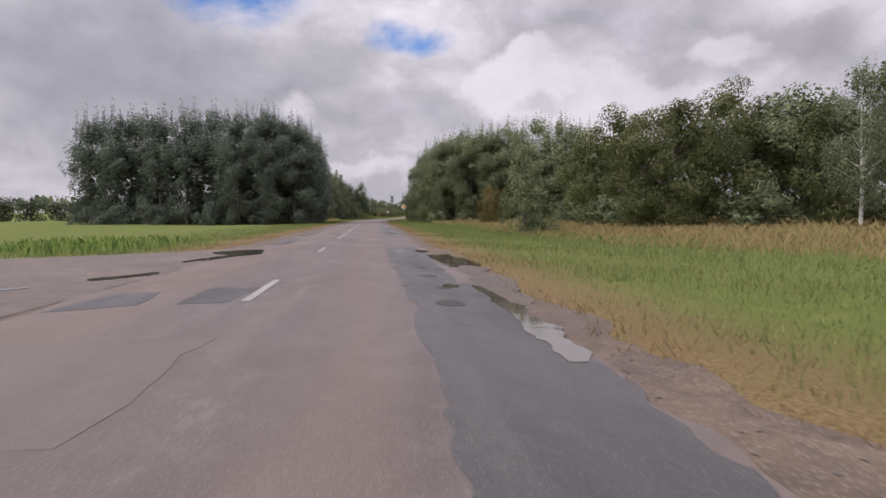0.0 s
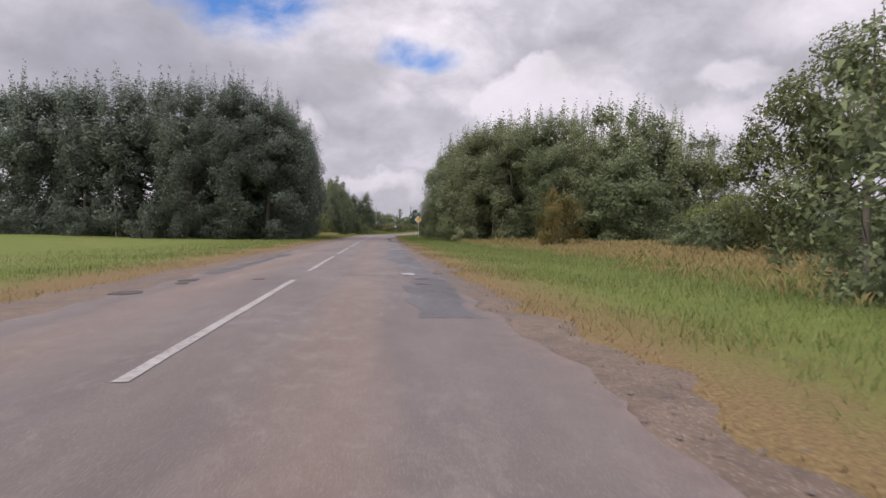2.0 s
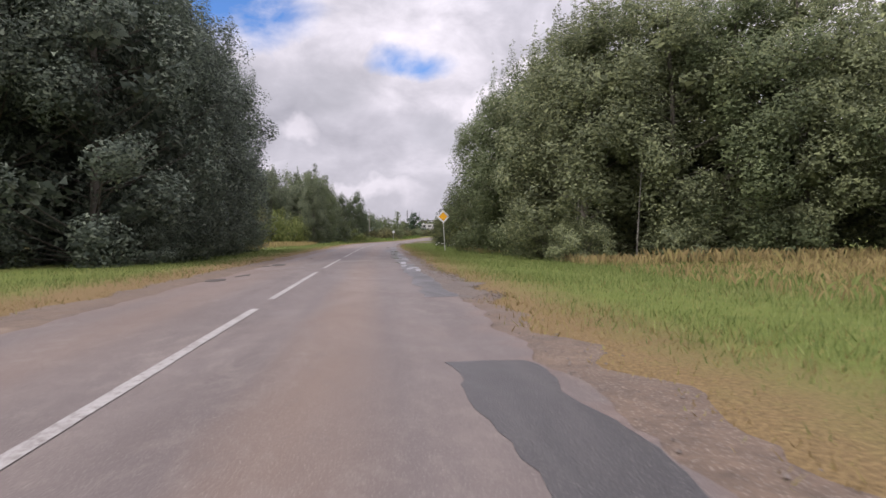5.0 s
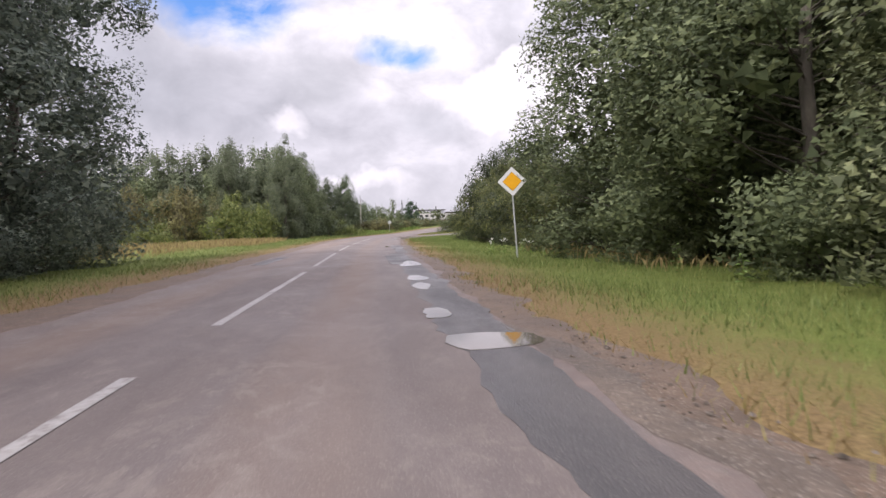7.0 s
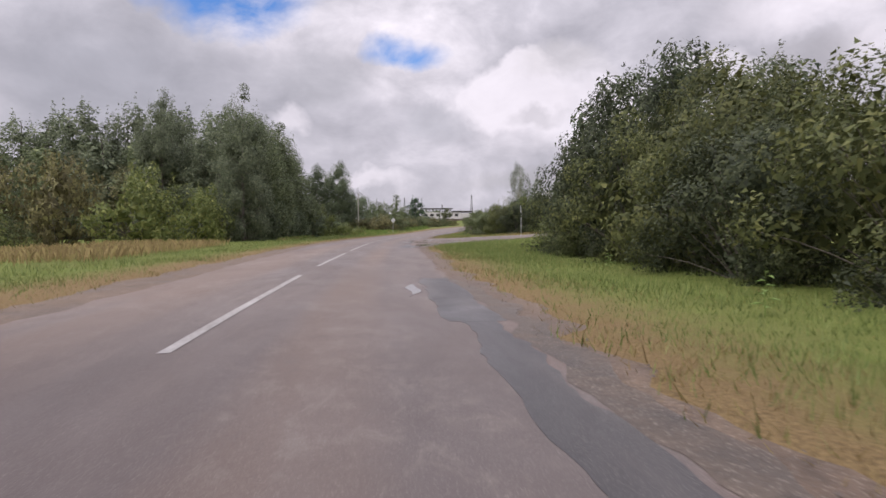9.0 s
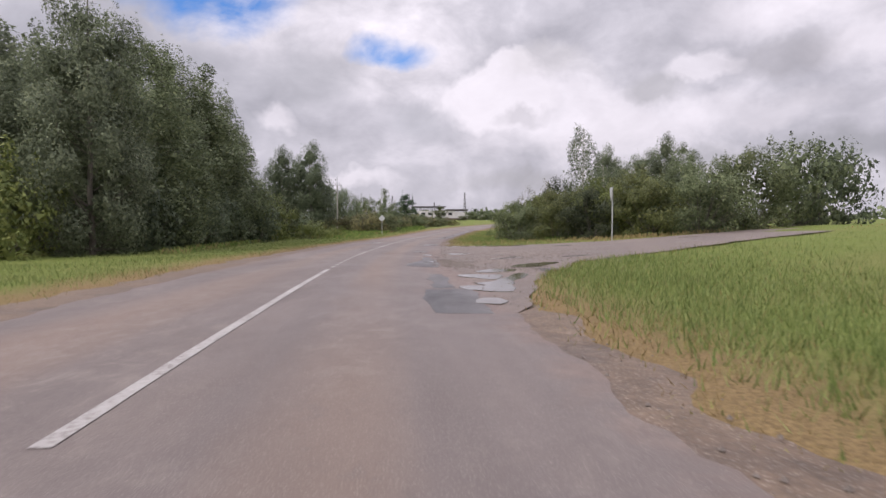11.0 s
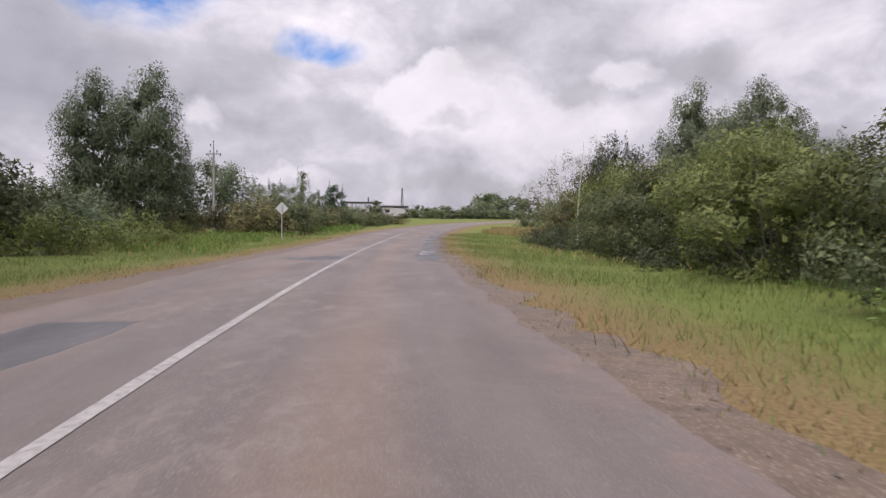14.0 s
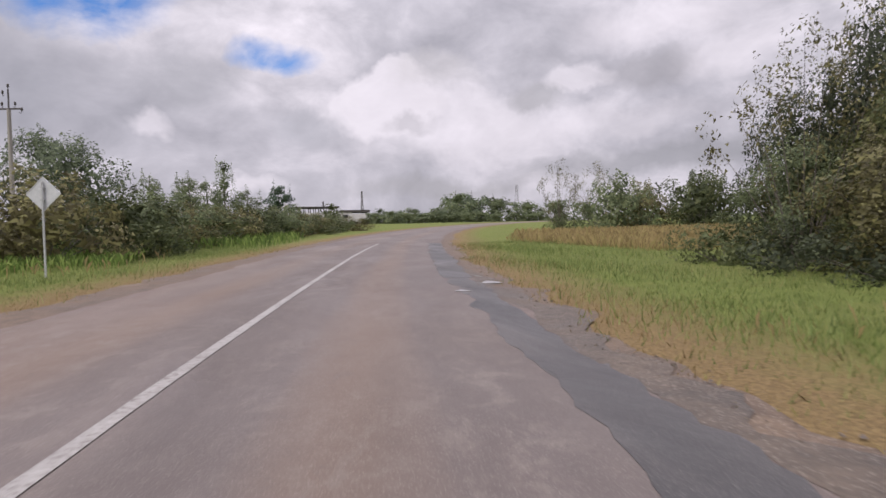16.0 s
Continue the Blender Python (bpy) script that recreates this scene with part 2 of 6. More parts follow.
def leaf_mat(name, a, b, c, through_light=0.35, vary=0.35):
    """Leaves or blades: each one its own tint, each plant its own lightness, some light passing through."""
    m, nt, p = node_mat(name)
    g, oi = nt.nodes.new("ShaderNodeNewGeometry"), nt.nodes.new("ShaderNodeObjectInfo")
    dim, lift = tuple(0.72 * k for k in a), tuple(1.25 * k for k in c)
    col = ramp_tex(nt, g.outputs["Random Per Island"], (0.0, dim), (0.55, b), (1.0, lift))
    tone = calc(nt, "ADD", calc(nt, "MULTIPLY", oi.outputs["Random"], vary), 1.0 - vary * 0.5)
    big = noise_tex(nt, coords(nt), 0.55, 3.0, 0.6)
    tone = calc(nt, "MULTIPLY", tone, ramp_tex(nt, big, (0.3, 0.82), (0.7, 1.0)))
    sc = nt.nodes.new("ShaderNodeVectorMath")
    sc.operation = "SCALE"
    nt.links.new(col, sc.inputs[0])
    nt.links.new(tone, sc.inputs["Scale"])
    link_value(nt, p.inputs["Base Color"], sc.outputs[0])
    p.inputs["Roughness"].default_value, p.inputs["Specular IOR Level"].default_value = 0.6, 0.18
    tr, mx = nt.nodes.new("ShaderNodeBsdfTranslucent"), nt.nodes.new("ShaderNodeMixShader")
    nt.links.new(sc.outputs[0], tr.inputs[0])
    mx.inputs[0].default_value = through_light
    nt.links.new(p.outputs[0], mx.inputs[1])
    nt.links.new(tr.outputs[0], mx.inputs[2])
    nt.links.new(mx.outputs[0], nt.nodes["Material Output"].inputs[0])
    return m


def plain_mat(name, a, b, scale=6.0, rough=0.7, metal=0.0, strength=0.3, stretch=(1, 1, 1)):
    m, nt, p = node_mat(name)
    v = coords(nt, "Object", stretch)
    n1, n2 = noise_tex(nt, v, scale, 6.0, 0.65, 0.3), noise_tex(nt, v, scale * 9, 3.0, 0.6)
    col = ramp_tex(nt, n1, (0.3, a), (0.7, b))
    link_value(nt, p.inputs["Base Color"], mix_col(nt, 0.25, col, ramp_tex(nt, n2, (0.3, 0.5), (0.7, 1.0)), "MULTIPLY"))
    p.inputs["Roughness"].default_value, p.inputs["Metallic"].default_value = rough, metal
    bump(nt, p, n2, strength, 0.01)
    return m


def water_mat(name, a, b):
    m, nt, p = node_mat(name)
    n = noise_tex(nt, coords(nt), 1.5, 3.0)
    link_value(nt, p.inputs["Base Color"], ramp_tex(nt, n, (0.3, a), (0.7, b)))
    p.inputs["Roughness"].default_value, p.inputs["IOR"].default_value = 0.04, 1.45
    bump(nt, p, noise_tex(nt, coords(nt), 6.0, 2.0), 0.04, 0.01)
    return m


def worn_paint():
    """Road paint rubbed through to the asphalt in places."""
    m, nt, p = node_mat("worn_road_paint")
    v = coords(nt)
    fine, wide = noise_tex(nt, v, 16.0, 6.0, 0.7), noise_tex(nt, v, 0.9, 4.0, 0.6)
    rub = calc(nt, "ADD", calc(nt, "MULTIPLY", fine, 0.65), calc(nt, "MULTIPLY", wide, 0.35))
    col = ramp_tex(nt, rub, (0.38, (0.115, 0.097, 0.088)), (0.48, (0.215, 0.20, 0.19)), (0.66, (0.30, 0.287, 0.272)))
    link_value(nt, p.inputs["Base Color"], col)
    p.inputs["Roughness"].default_value = 0.75
    bump(nt, p, fine, 0.3, 0.004)
    return m


ASPHALT = asphalt_mat("worn_asphalt", (0.084, 0.065, 0.060), (0.103, 0.081, 0.074), (0.124, 0.098, 0.088))
PATCH = asphalt_mat("dark_patch_asphalt", (0.026, 0.024, 0.025), (0.046, 0.041, 0.041), (0.080, 0.070, 0.066), tracks=False, wet=0.28)
PALE = asphalt_mat("pale_bitumen_patch", (0.094, 0.071, 0.062), (0.116, 0.090, 0.078), (0.138, 0.108, 0.094), tracks=False)
CLOD = soil_mat("dark_clods", (0.060, 0.046, 0.035), (0.095, 0.072, 0.053), (0.14, 0.108, 0.08), 2.0)
WETSIDE = soil_mat("damp_gravel", (0.050, 0.037, 0.031), (0.076, 0.057, 0.048), (0.104, 0.082, 0.070), 1.2, 0.6)
HOLE = soil_mat("pothole_mud", (0.020, 0.017, 0.015), (0.034, 0.028, 0.024), (0.062, 0.050, 0.041), 2.0, 0.95)
MUD = soil_mat("wet_black_earth", (0.055, 0.041, 0.032), (0.090, 0.067, 0.051), (0.130, 0.098, 0.075), 1.6, 0.85)
GRAVEL = soil_mat("shoulder_gravel", (0.080, 0.052, 0.035), (0.116, 0.078, 0.053), (0.152, 0.108, 0.076))
SIDE = soil_mat("side_road_gravel", (0.080, 0.058, 0.047), (0.124, 0.093, 0.077), (0.168, 0.133, 0.113), 0.8, 0.85)
STONE = plain_mat("gravel_stone", (0.085, 0.068, 0.058), (0.155, 0.130, 0.114), 9.0, 0.9)
TURF, VERGE = turf_mat("field_turf", False), turf_mat("verge_turf", True)
WATER = water_mat("puddle_water", (0.05, 0.042, 0.035), (0.09, 0.075, 0.06))
MUDWATER = water_mat("muddy_water", (0.045, 0.033, 0.024), (0.075, 0.055, 0.04))
PAINT = worn_paint()
BLADE = leaf_mat("grass_blades", (0.096, 0.134, 0.036), (0.140, 0.186, 0.054), (0.206, 0.232, 0.084), 0.25, 0.0)
DRY = leaf_mat("dry_blades", (0.170, 0.119, 0.051), (0.246, 0.178, 0.081), (0.170, 0.170, 0.051), 0.25, 0.0)
STRAW = leaf_mat("tall_straw", (0.250, 0.186, 0.086), (0.345, 0.262, 0.128), (0.250, 0.212, 0.090), 0.25, 0.0)
DARKLEAF = leaf_mat("dark_leaves", (0.082, 0.106, 0.066), (0.106, 0.132, 0.078), (0.150, 0.176, 0.100))
# Blue raised in the leaf colour to paint veil glare over the dark stand.
BLUELEAF = leaf_mat("veil_blue_poplar_leaves", (0.092, 0.117, 0.092), (0.123, 0.150, 0.114), (0.174, 0.198, 0.146))
BROADLEAF = leaf_mat("olive_broad_leaves", (0.080, 0.092, 0.038), (0.105, 0.118, 0.046), (0.148, 0.157, 0.062))
MIDLEAF = leaf_mat("broad_leaves", (0.100, 0.124, 0.066), (0.130, 0.158, 0.080), (0.182, 0.206, 0.104))
# Leaf green darkened to paint in the shade of the thickets' hollows.
SHADELEAF = leaf_mat("shaded_leaves", (0.041, 0.051, 0.030), (0.054, 0.066, 0.036), (0.079, 0.090, 0.046))
STANDLEAF = leaf_mat("grey_poplar_leaves", (0.150, 0.172, 0.098), (0.200, 0.226, 0.122), (0.280, 0.300, 0.156))
BIRCHLEAF = leaf_mat("birch_leaves", (0.118, 0.142, 0.090), (0.150, 0.176, 0.108), (0.200, 0.222, 0.134))
WILLOW = leaf_mat("willow_leaves", (0.065, 0.080, 0.037), (0.083, 0.100, 0.044), (0.117, 0.126, 0.056))
OLIVELEAF = leaf_mat("olive_leaves", (0.074, 0.087, 0.034), (0.098, 0.112, 0.041), (0.138, 0.141, 0.052))
YELLOWLEAF = leaf_mat("yellow_green_leaves", (0.108, 0.136, 0.042), (0.144, 0.172, 0.054), (0.202, 0.214, 0.070))
BROWNLEAF = leaf_mat("dull_brown_leaves", (0.098, 0.088, 0.045), (0.150, 0.134, 0.064), (0.200, 0.190, 0.078))
RUSTLEAF = leaf_mat("rowan_leaves", (0.104, 0.126, 0.042), (0.158, 0.148, 0.048), (0.262, 0.140, 0.050))
CONIFER = leaf_mat("conifer_needles", (0.036, 0.061, 0.040), (0.054, 0.090, 0.054), (0.090, 0.130, 0.072), 0.12)
WEED = leaf_mat("weed_leaves", (0.083, 0.139, 0.035), (0.139, 0.208, 0.049), (0.221, 0.276, 0.083), 0.25, 0.2)
WEEDPALE = leaf_mat("pale_weed_leaves", (0.14, 0.21, 0.06), (0.18, 0.26, 0.08), (0.22, 0.30, 0.10), 0.3, 0.0)
PETAL = leaf_mat("white_petals", (0.55, 0.55, 0.50), (0.65, 0.65, 0.6), (0.7, 0.7, 0.66), 0.2, 0.0)
BARK = plain_mat("grey_bark", (0.07, 0.06, 0.05), (0.15, 0.13, 0.11), 5.0, 0.95, 0, 0.8, (1, 1, 0.25))
PALEBARK = plain_mat("pale_bark", (0.16, 0.145, 0.13), (0.34, 0.32, 0.29), 4.0, 0.9, 0, 0.5, (1, 1, 0.4))
BIRCHBARK = plain_mat("birch_bark", (0.22, 0.20, 0.18), (0.62, 0.60, 0.56), 4.0, 0.85, 0, 0.4, (1, 1, 2.5))
ZINC = plain_mat("galvanised_steel", (0.38, 0.385, 0.39), (0.52, 0.525, 0.53), 8.0, 0.5, 0.35)
SIGNBACK = plain_mat("grey_sign_back", (0.42, 0.43, 0.45), (0.55, 0.555, 0.57), 5.0, 0.55, 0.2, 0.1)
SIGNWHITE = plain_mat("white_sign_film", (0.66, 0.66, 0.68), (0.76, 0.76, 0.77), 4.0, 0.4, 0, 0.05)
SIGNYELLOW = plain_mat("yellow_sign_film", (0.80, 0.38, 0.008), (0.88, 0.44, 0.012), 4.0, 0.4, 0, 0.05)
SIGNLINE = plain_mat("dark_sign_line", (0.05, 0.045, 0.03), (0.09, 0.08, 0.06), 6.0, 0.6)
WOODPOLE = plain_mat("weathered_pole", (0.20, 0.185, 0.165), (0.32, 0.30, 0.27), 7.0, 0.9, 0, 0.5, (1, 1, 0.15))
IRON = plain_mat("dark_iron", (0.05, 0.045, 0.042), (0.10, 0.09, 0.085), 8.0, 0.7, 0.4)
CONCRETE = plain_mat("stained_concrete", (0.130, 0.122, 0.113), (0.200, 0.190, 0.175), 1.2, 0.9)
WHITEWALL = plain_mat("pale_panel_wall", (0.40, 0.39, 0.385), (0.55, 0.535, 0.52), 0.5, 0.9)
SHADEPANEL = plain_mat("opening_shade", (0.02, 0.02, 0.022), (0.04, 0.04, 0.042), 1.0, 0.9)


# ---- helpers of the plan ----
def smooth(a, b, v):
    t = np.clip((np.asarray(v, float) - a) / (b - a), 0, 1)
    return t * t * (3 - 2 * t)


def build_line():
    """The middle of the road: points every metre, with headings clockwise from +y."""
    ys = [-80, -20, 10, 35, 60, 90, 105, 118, 132, 142, 155, 167, 174, 180, 184, 187, 191, 203, 215, 232, 240, 247]
    xs = [0.4, 0.25, 0.2, 0.08, -0.05, -0.1, 0.05, 0.24, 0.32, 0.55, 1.1, 1.75, 2.24, 2.74, 3.16, 3.58, 4.1, 5.75, 7.8, 11.17, 13.1, 14.95]
    fine = np.arange(-80, 247.01, 0.5)
    x = np.interp(fine, ys, xs)
    k = np.exp(-0.5 * (np.arange(-24, 25) / 9.0) ** 2)
    pad = np.r_[x[0] - (x[1:25] - x[0])[::-1], x, x[-1] + (x[-1] - x[-25:-1])[::-1]]
    x = np.convolve(pad, k / k.sum(), "valid")
    pts = list(zip(x[::2], fine[::2]))
    a = math.atan2(pts[-1][0] - pts[-4][0], pts[-1][1] - pts[-4][1])
    for n in range(420):
        a += radians(0.17 if n < 170 else 0.0)
        pts.append((pts[-1][0] + math.sin(a), pts[-1][1] + math.cos(a)))
    p = np.array(pts)
    d = np.gradient(p, axis=0)
    return p, d / np.linalg.norm(d, axis=1)[:, None]


LINE, AHEAD = build_line()


def gz(x, y):
    """Height of the land."""
    x, y = np.asarray(x, float), np.asarray(y, float)
    rise = 0.5 * 0.024 * ((y - 236) + np.sqrt((y - 236) ** 2 + 90)) - 0.5 * 0.024 * ((y - 430) + np.sqrt((y - 430) ** 2 + 900))
    rise = np.where(y < 150, 0.0, rise)
    mid = np.interp(y, LINE[:, 1], LINE[:, 0])
    bank = 0.045 * np.clip(x - mid - 4.5, 0, 26) * smooth(166, 182, y) * (1 - smooth(196, 222, y))
    return rise + bank


def surf(x, y):
    """Height of the road, the shoulders and the side roads' tops."""
    x, y = np.asarray(x, float), np.asarray(y, float)
    i = np.clip(np.searchsorted(LINE[:, 1], y), 1, len(LINE) - 1)
    d = (x - np.interp(y, LINE[:, 1], LINE[:, 0])) * AHEAD[i, 1]
    side = ((y > 160) & (y < 198) & (d > 3.4)) | ((y < 24.5) & (d < -2.5))
    h = np.interp(d, [-5.0, -3.6, -2.7, 0, 3.6, 4.3, 5.2], [-0.06, -0.03, 0.0, 0.02, 0.0, -0.014, -0.05])
    return gz(x, y) + np.where(side, 0.006, h)


def along(s, d):
    """The point d metres right of the middle of the road, s metres along LINE."""
    s = np.clip(np.asarray(s, float), 0, len(LINE) - 1.001)
    i = s.astype(int)
    f = (s - i)[..., None]
    p = LINE[i] * (1 - f) + LINE[i + 1] * f
    a = AHEAD[i] * (1 - f) + AHEAD[i + 1] * f
    d = np.asarray(d, float)[..., None]
    return p + d * np.stack((a[..., 1], -a[..., 0]), -1)


def wobble(s, seed, size=1.0):
    s = np.asarray(s, float)
    return size * (np.sin(s * 0.37 + seed) * 0.4 + np.sin(s * 0.93 + seed * 2.3) * 0.3 + np.sin(s * 2.17 + seed * 5.1) * 0.3)


def mesh_of(name, verts, faces, mat, uv=None, flat=True):
    """A mesh out of arrays; all the faces have the same number of corners."""
    me = bpy.data.meshes.new(name)
    verts, faces = np.asarray(verts, np.float32), np.asarray(faces, np.int32)
    n, k = faces.shape
    me.vertices.add(len(verts))
    me.vertices.foreach_set("co", verts.ravel())
    me.loops.add(n * k)
    me.loops.foreach_set("vertex_index", faces.ravel())
    me.polygons.add(n)
    me.polygons.foreach_set("loop_start", np.arange(0, n * k, k, dtype=np.int32))
    me.polygons.foreach_set("use_smooth", np.full(n, not flat))
    if uv is not None:
        layer = me.uv_layers.new(name="map")
        layer.data.foreach_set("uv", np.asarray(uv, np.float32)[faces.ravel()].ravel())
    me.update(calc_edges=True)
    me.materials.append(mat)
    return me


def part(name, data, parent=None, label="", mat=None):
    if isinstance(data, bmesh.types.BMesh):
        me = bpy.data.meshes.new(name)
        data.to_mesh(me)
        data.free()
        me.materials.append(mat)
        data = me
    ob = new(name, data)
    if parent:
        ob.parent = parent
    return tagged(ob, label)


def sheet(rows):
    """Quads between rows of points of equal number."""
    rows = np.asarray(rows, float)
    n, k, _ = rows.shape
    i = np.arange(n * k).reshape(n, k)
    return rows.reshape(-1, 3), np.stack((i[:-1, :-1], i[:-1, 1:], i[1:, 1:], i[1:, :-1]), -1).reshape(-1, 4)


def strip(name, mat, s0, s1, step, offsets, heights, label=""):
    """A strip along the road; offsets are functions of s, heights are above the land."""
    s = np.arange(s0, s1 + 0.01, step)
    rows, uv = [], []
    for off, h in zip(offsets, heights):
        d = off(s)
        p = along(s, d)
        rows.append(np.c_[p, gz(p[:, 0], p[:, 1]) + h])
        uv.append(np.c_[d, s])
    v, f = sheet(np.transpose(rows, (1, 0, 2)))
    return part(name, mesh_of(name, v, f[:, ::-1] if rows[0][0][0] > rows[-1][0][0] else f, mat, np.transpose(uv, (1, 0, 2)).reshape(-1, 2), False), label=label)


def S(y):
    """Metres along LINE at the world's y (before the bend runs far)."""
    return np.interp(y, LINE[:, 1], np.arange(len(LINE)))


# ---- land and roads ----
def ground():
    ys = np.r_[-600, -300, -150, np.arange(-80, 520, 3.0), 560, 620, 700, 850, 1100, 1600, 3000]
    xs = np.r_[-2500, -1200, -600, -300, -180, np.arange(-120, -24, 6.0), np.arange(-24, 60, 2.0), np.arange(60, 180, 8.0), 240, 400, 700, 1300, 2500]
    X, Y = np.meshgrid(xs, ys)
    mid = np.interp(Y, LINE[:, 1], LINE[:, 0])
    far = smooth(9, 30, np.abs(X - mid))
    Z = gz(X, Y) - 0.075 + far * (0.10 + 0.10 * np.sin(X * 0.21) * np.sin(Y * 0.17 + 1) + 0.05 * np.sin(X * 0.5 + Y * 0.43))
    v, f = sheet(np.stack((X, Y, Z), -1))
    return tagged(part("ground", mesh_of("ground", v, f, TURF, None, False)), "flat grassy roadside land under cloudy sky", "ground", kind="structure")


ground()
def ragged(s, seed, size):
    """Crumbled, uneven detail of an edge along the road."""
    s = np.asarray(s, float)
    return size * sum(np.sin(s * f + seed * k + 2.0 * np.sin(s * f * 0.23 + k)) / (1 + 0.5 * k) for k, f in enumerate((2.3, 4.1, 7.3, 11.9)))


left_edge = lambda s: -(2.62 + 0.65 * smooth(S(135), S(168), s)) + wobble(s, 1.0, 0.10) + ragged(s, 1.7, 0.035)
right_edge = lambda s: 3.62 + wobble(s, 4.0, 0.12) + ragged(s, 2.9, 0.045)
left_turf = lambda s: left_edge(s) - 1.15 - wobble(s, 7.0, 0.26) + ragged(s, 5.1, 0.06)
right_turf = lambda s: right_edge(s) + 0.62 + wobble(s, 9.0, 0.26) + ragged(s, 3.7, 0.06)
S0, S1 = 10.0, len(LINE) - 2.0

road = strip("road", ASPHALT, S0, S1, 0.2, [left_edge, lambda s: left_edge(s) * 0.5, lambda s: s * 0, lambda s: right_edge(s) * 0.5, right_edge],
             [0.0, 0.010, 0.02, 0.010, 0.0])
tagged(road, "worn grey-brown two-lane asphalt road with patches", "road", kind="structure")
for side, turf, name in ((left_edge, left_turf, "left"), (right_edge, right_turf, "right")):
    k = -1 if name == "left" else 1
    tagged(strip("shoulder", GRAVEL, S0, S1, 0.25, [lambda s: side(s) - 0.25 * k, lambda s: (side(s) + turf(s)) / 2, lambda s: turf(s) + 0.25 * k],
                 [-0.006, -0.016, -0.05]), "sandy brown gravel shoulder beside the asphalt", "shoulder", kind="structure")
    cols = [0.0, 0.3, 0.7, 1.3, 2.2, 3.4, 5.0, 7.5, 11.0]
    tagged(strip("grass_verge", VERGE, S0, S1, 0.25, [lambda s, c=c: turf(s) + k * c for c in cols],
                 [-0.05, -0.02, 0.0, -0.01, -0.015, -0.02, -0.02, -0.03, -0.06]), "mown grass verge drying brown towards the road", "verge", kind="structure")


def outline(points, jag, seed, step=0.35):
    """A closed outline through the points with uneven edges."""
    rng = np.random.default_rng(seed)
    out = []
    P = np.array(points, float)
    for a, b in zip(P, np.roll(P, -1, 0)):
        n = max(1, int(np.linalg.norm(b - a) / step))
        for k in range(n):
            out.append(a + (b - a) * k / n)
    noise_ = rng.normal(0, jag, (len(out), 2))
    soft = 0.5 * noise_ + 0.75 * (np.roll(noise_, 1, 0) + np.roll(noise_, -1, 0)) + 0.5 * (np.roll(noise_, 2, 0) + np.roll(noise_, -2, 0))
    return np.array(out) + 0.8 * soft


def slab(name, points, mat, high, jag=0.05, seed=0, label="", category="", step=0.35, thick=0.001):
    """A thin piece laid on the land or road."""
    o = outline(points, jag, seed, step)
    if np.sum(o[:, 0] * np.roll(o[:, 1], -1) - np.roll(o[:, 0], -1) * o[:, 1]) < 0:
        o = o[::-1]
    bm = bmesh.new()
    z = surf(o[:, 0], o[:, 1])
    top = [bm.verts.new((x, y, h + high)) for (x, y), h in zip(o, z)]
    low = [bm.verts.new((x, y, h - thick)) for (x, y), h in zip(o, z)]
    bm.faces.new(top)
    for i in range(len(top)):
        j = (i + 1) % len(top)
        bm.faces.new((top[i], low[i], low[j], top[j]))
    uv = bm.loops.layers.uv.new("map")
    for f in bm.faces:
        for l in f.loops:
            l[uv].uv = (l.vert.co.x, l.vert.co.y)
    bmesh.ops.triangulate(bm, faces=[f for f in bm.faces if len(f.verts) > 4])
    return tagged(part(name, bm, mat=mat), label, category, kind="structure")


def ribbon(y0, y1, a, b, n=2):
    """An outline between two offsets of the road, from y0 to y1."""
    s = np.linspace(S(y0), S(y1), n)
    return [tuple(p) for p in along(s, np.full(n, a))] + [tuple(p) for p in along(s[::-1], np.full(n, b))]


# side roads
def apron(name, near, far, mat, high, label, n=60, m=22):
    """A sheet of road between two edges, lying on the land."""
    edges = []
    for e in (near, far):
        e = np.array(e, float)
        t = np.r_[0, np.cumsum(np.linalg.norm(np.diff(e, axis=0), axis=1))]
        u = np.linspace(0, 1, n) ** 1.6 * t[-1]
        edges.append(np.c_[np.interp(u, t, e[:, 0]), np.interp(u, t, e[:, 1])])
        edges[-1] += 0.10 * np.c_[np.sin(u * 2.1), np.cos(u * 1.7)] * (u > 1)[:, None]
    f = np.linspace(0, 1, m)[:, None, None]
    p = edges[0][None] * (1 - f) + edges[1][None] * f
    d = np.abs(p[..., 0] - np.interp(p[..., 1], LINE[:, 1], LINE[:, 0]))
    dip = -0.014 * (1 - smooth(2.6, 2.9, d)) if near[0][0] < 0 else -0.014 * (1 - smooth(3.5, 3.85, d))
    v, q = sheet(np.concatenate((p, (surf(p[..., 0], p[..., 1]) + high + dip)[..., None]), -1))
    tagged(part(name, mesh_of(name, v, q, mat, v[:, :2], False)), label, "side road", kind="structure")


apron("side_road", [(4.1, 161), (5.7, 164.5), (6.8, 168), (7.6, 170.2), (10.3, 174.8), (22.7, 182.6), (60, 204)],
      [(7.9, 197.2), (8.85, 195.6), (9.4, 194.9), (10.1, 193.2), (11.1, 191.8), (12.2, 190.5), (13.8, 189.7), (17, 189.2), (22, 191.3), (40, 201), (62, 212)], SIDE, 0.0, "worn gravelly side road joining the asphalt")
apron("side_road", [(-2.5, -25), (-4.6, -22), (-6, -12), (-9, -3), (-18, 2), (-45, 2)], [(-2.5, 24.5), (-2.9, 24.4), (-4.2, 22.5), (-8.7, 19.3), (-20, 15.5), (-45, 11)], SIDE, 0.0,
      "dusty worn side road opening off the asphalt")
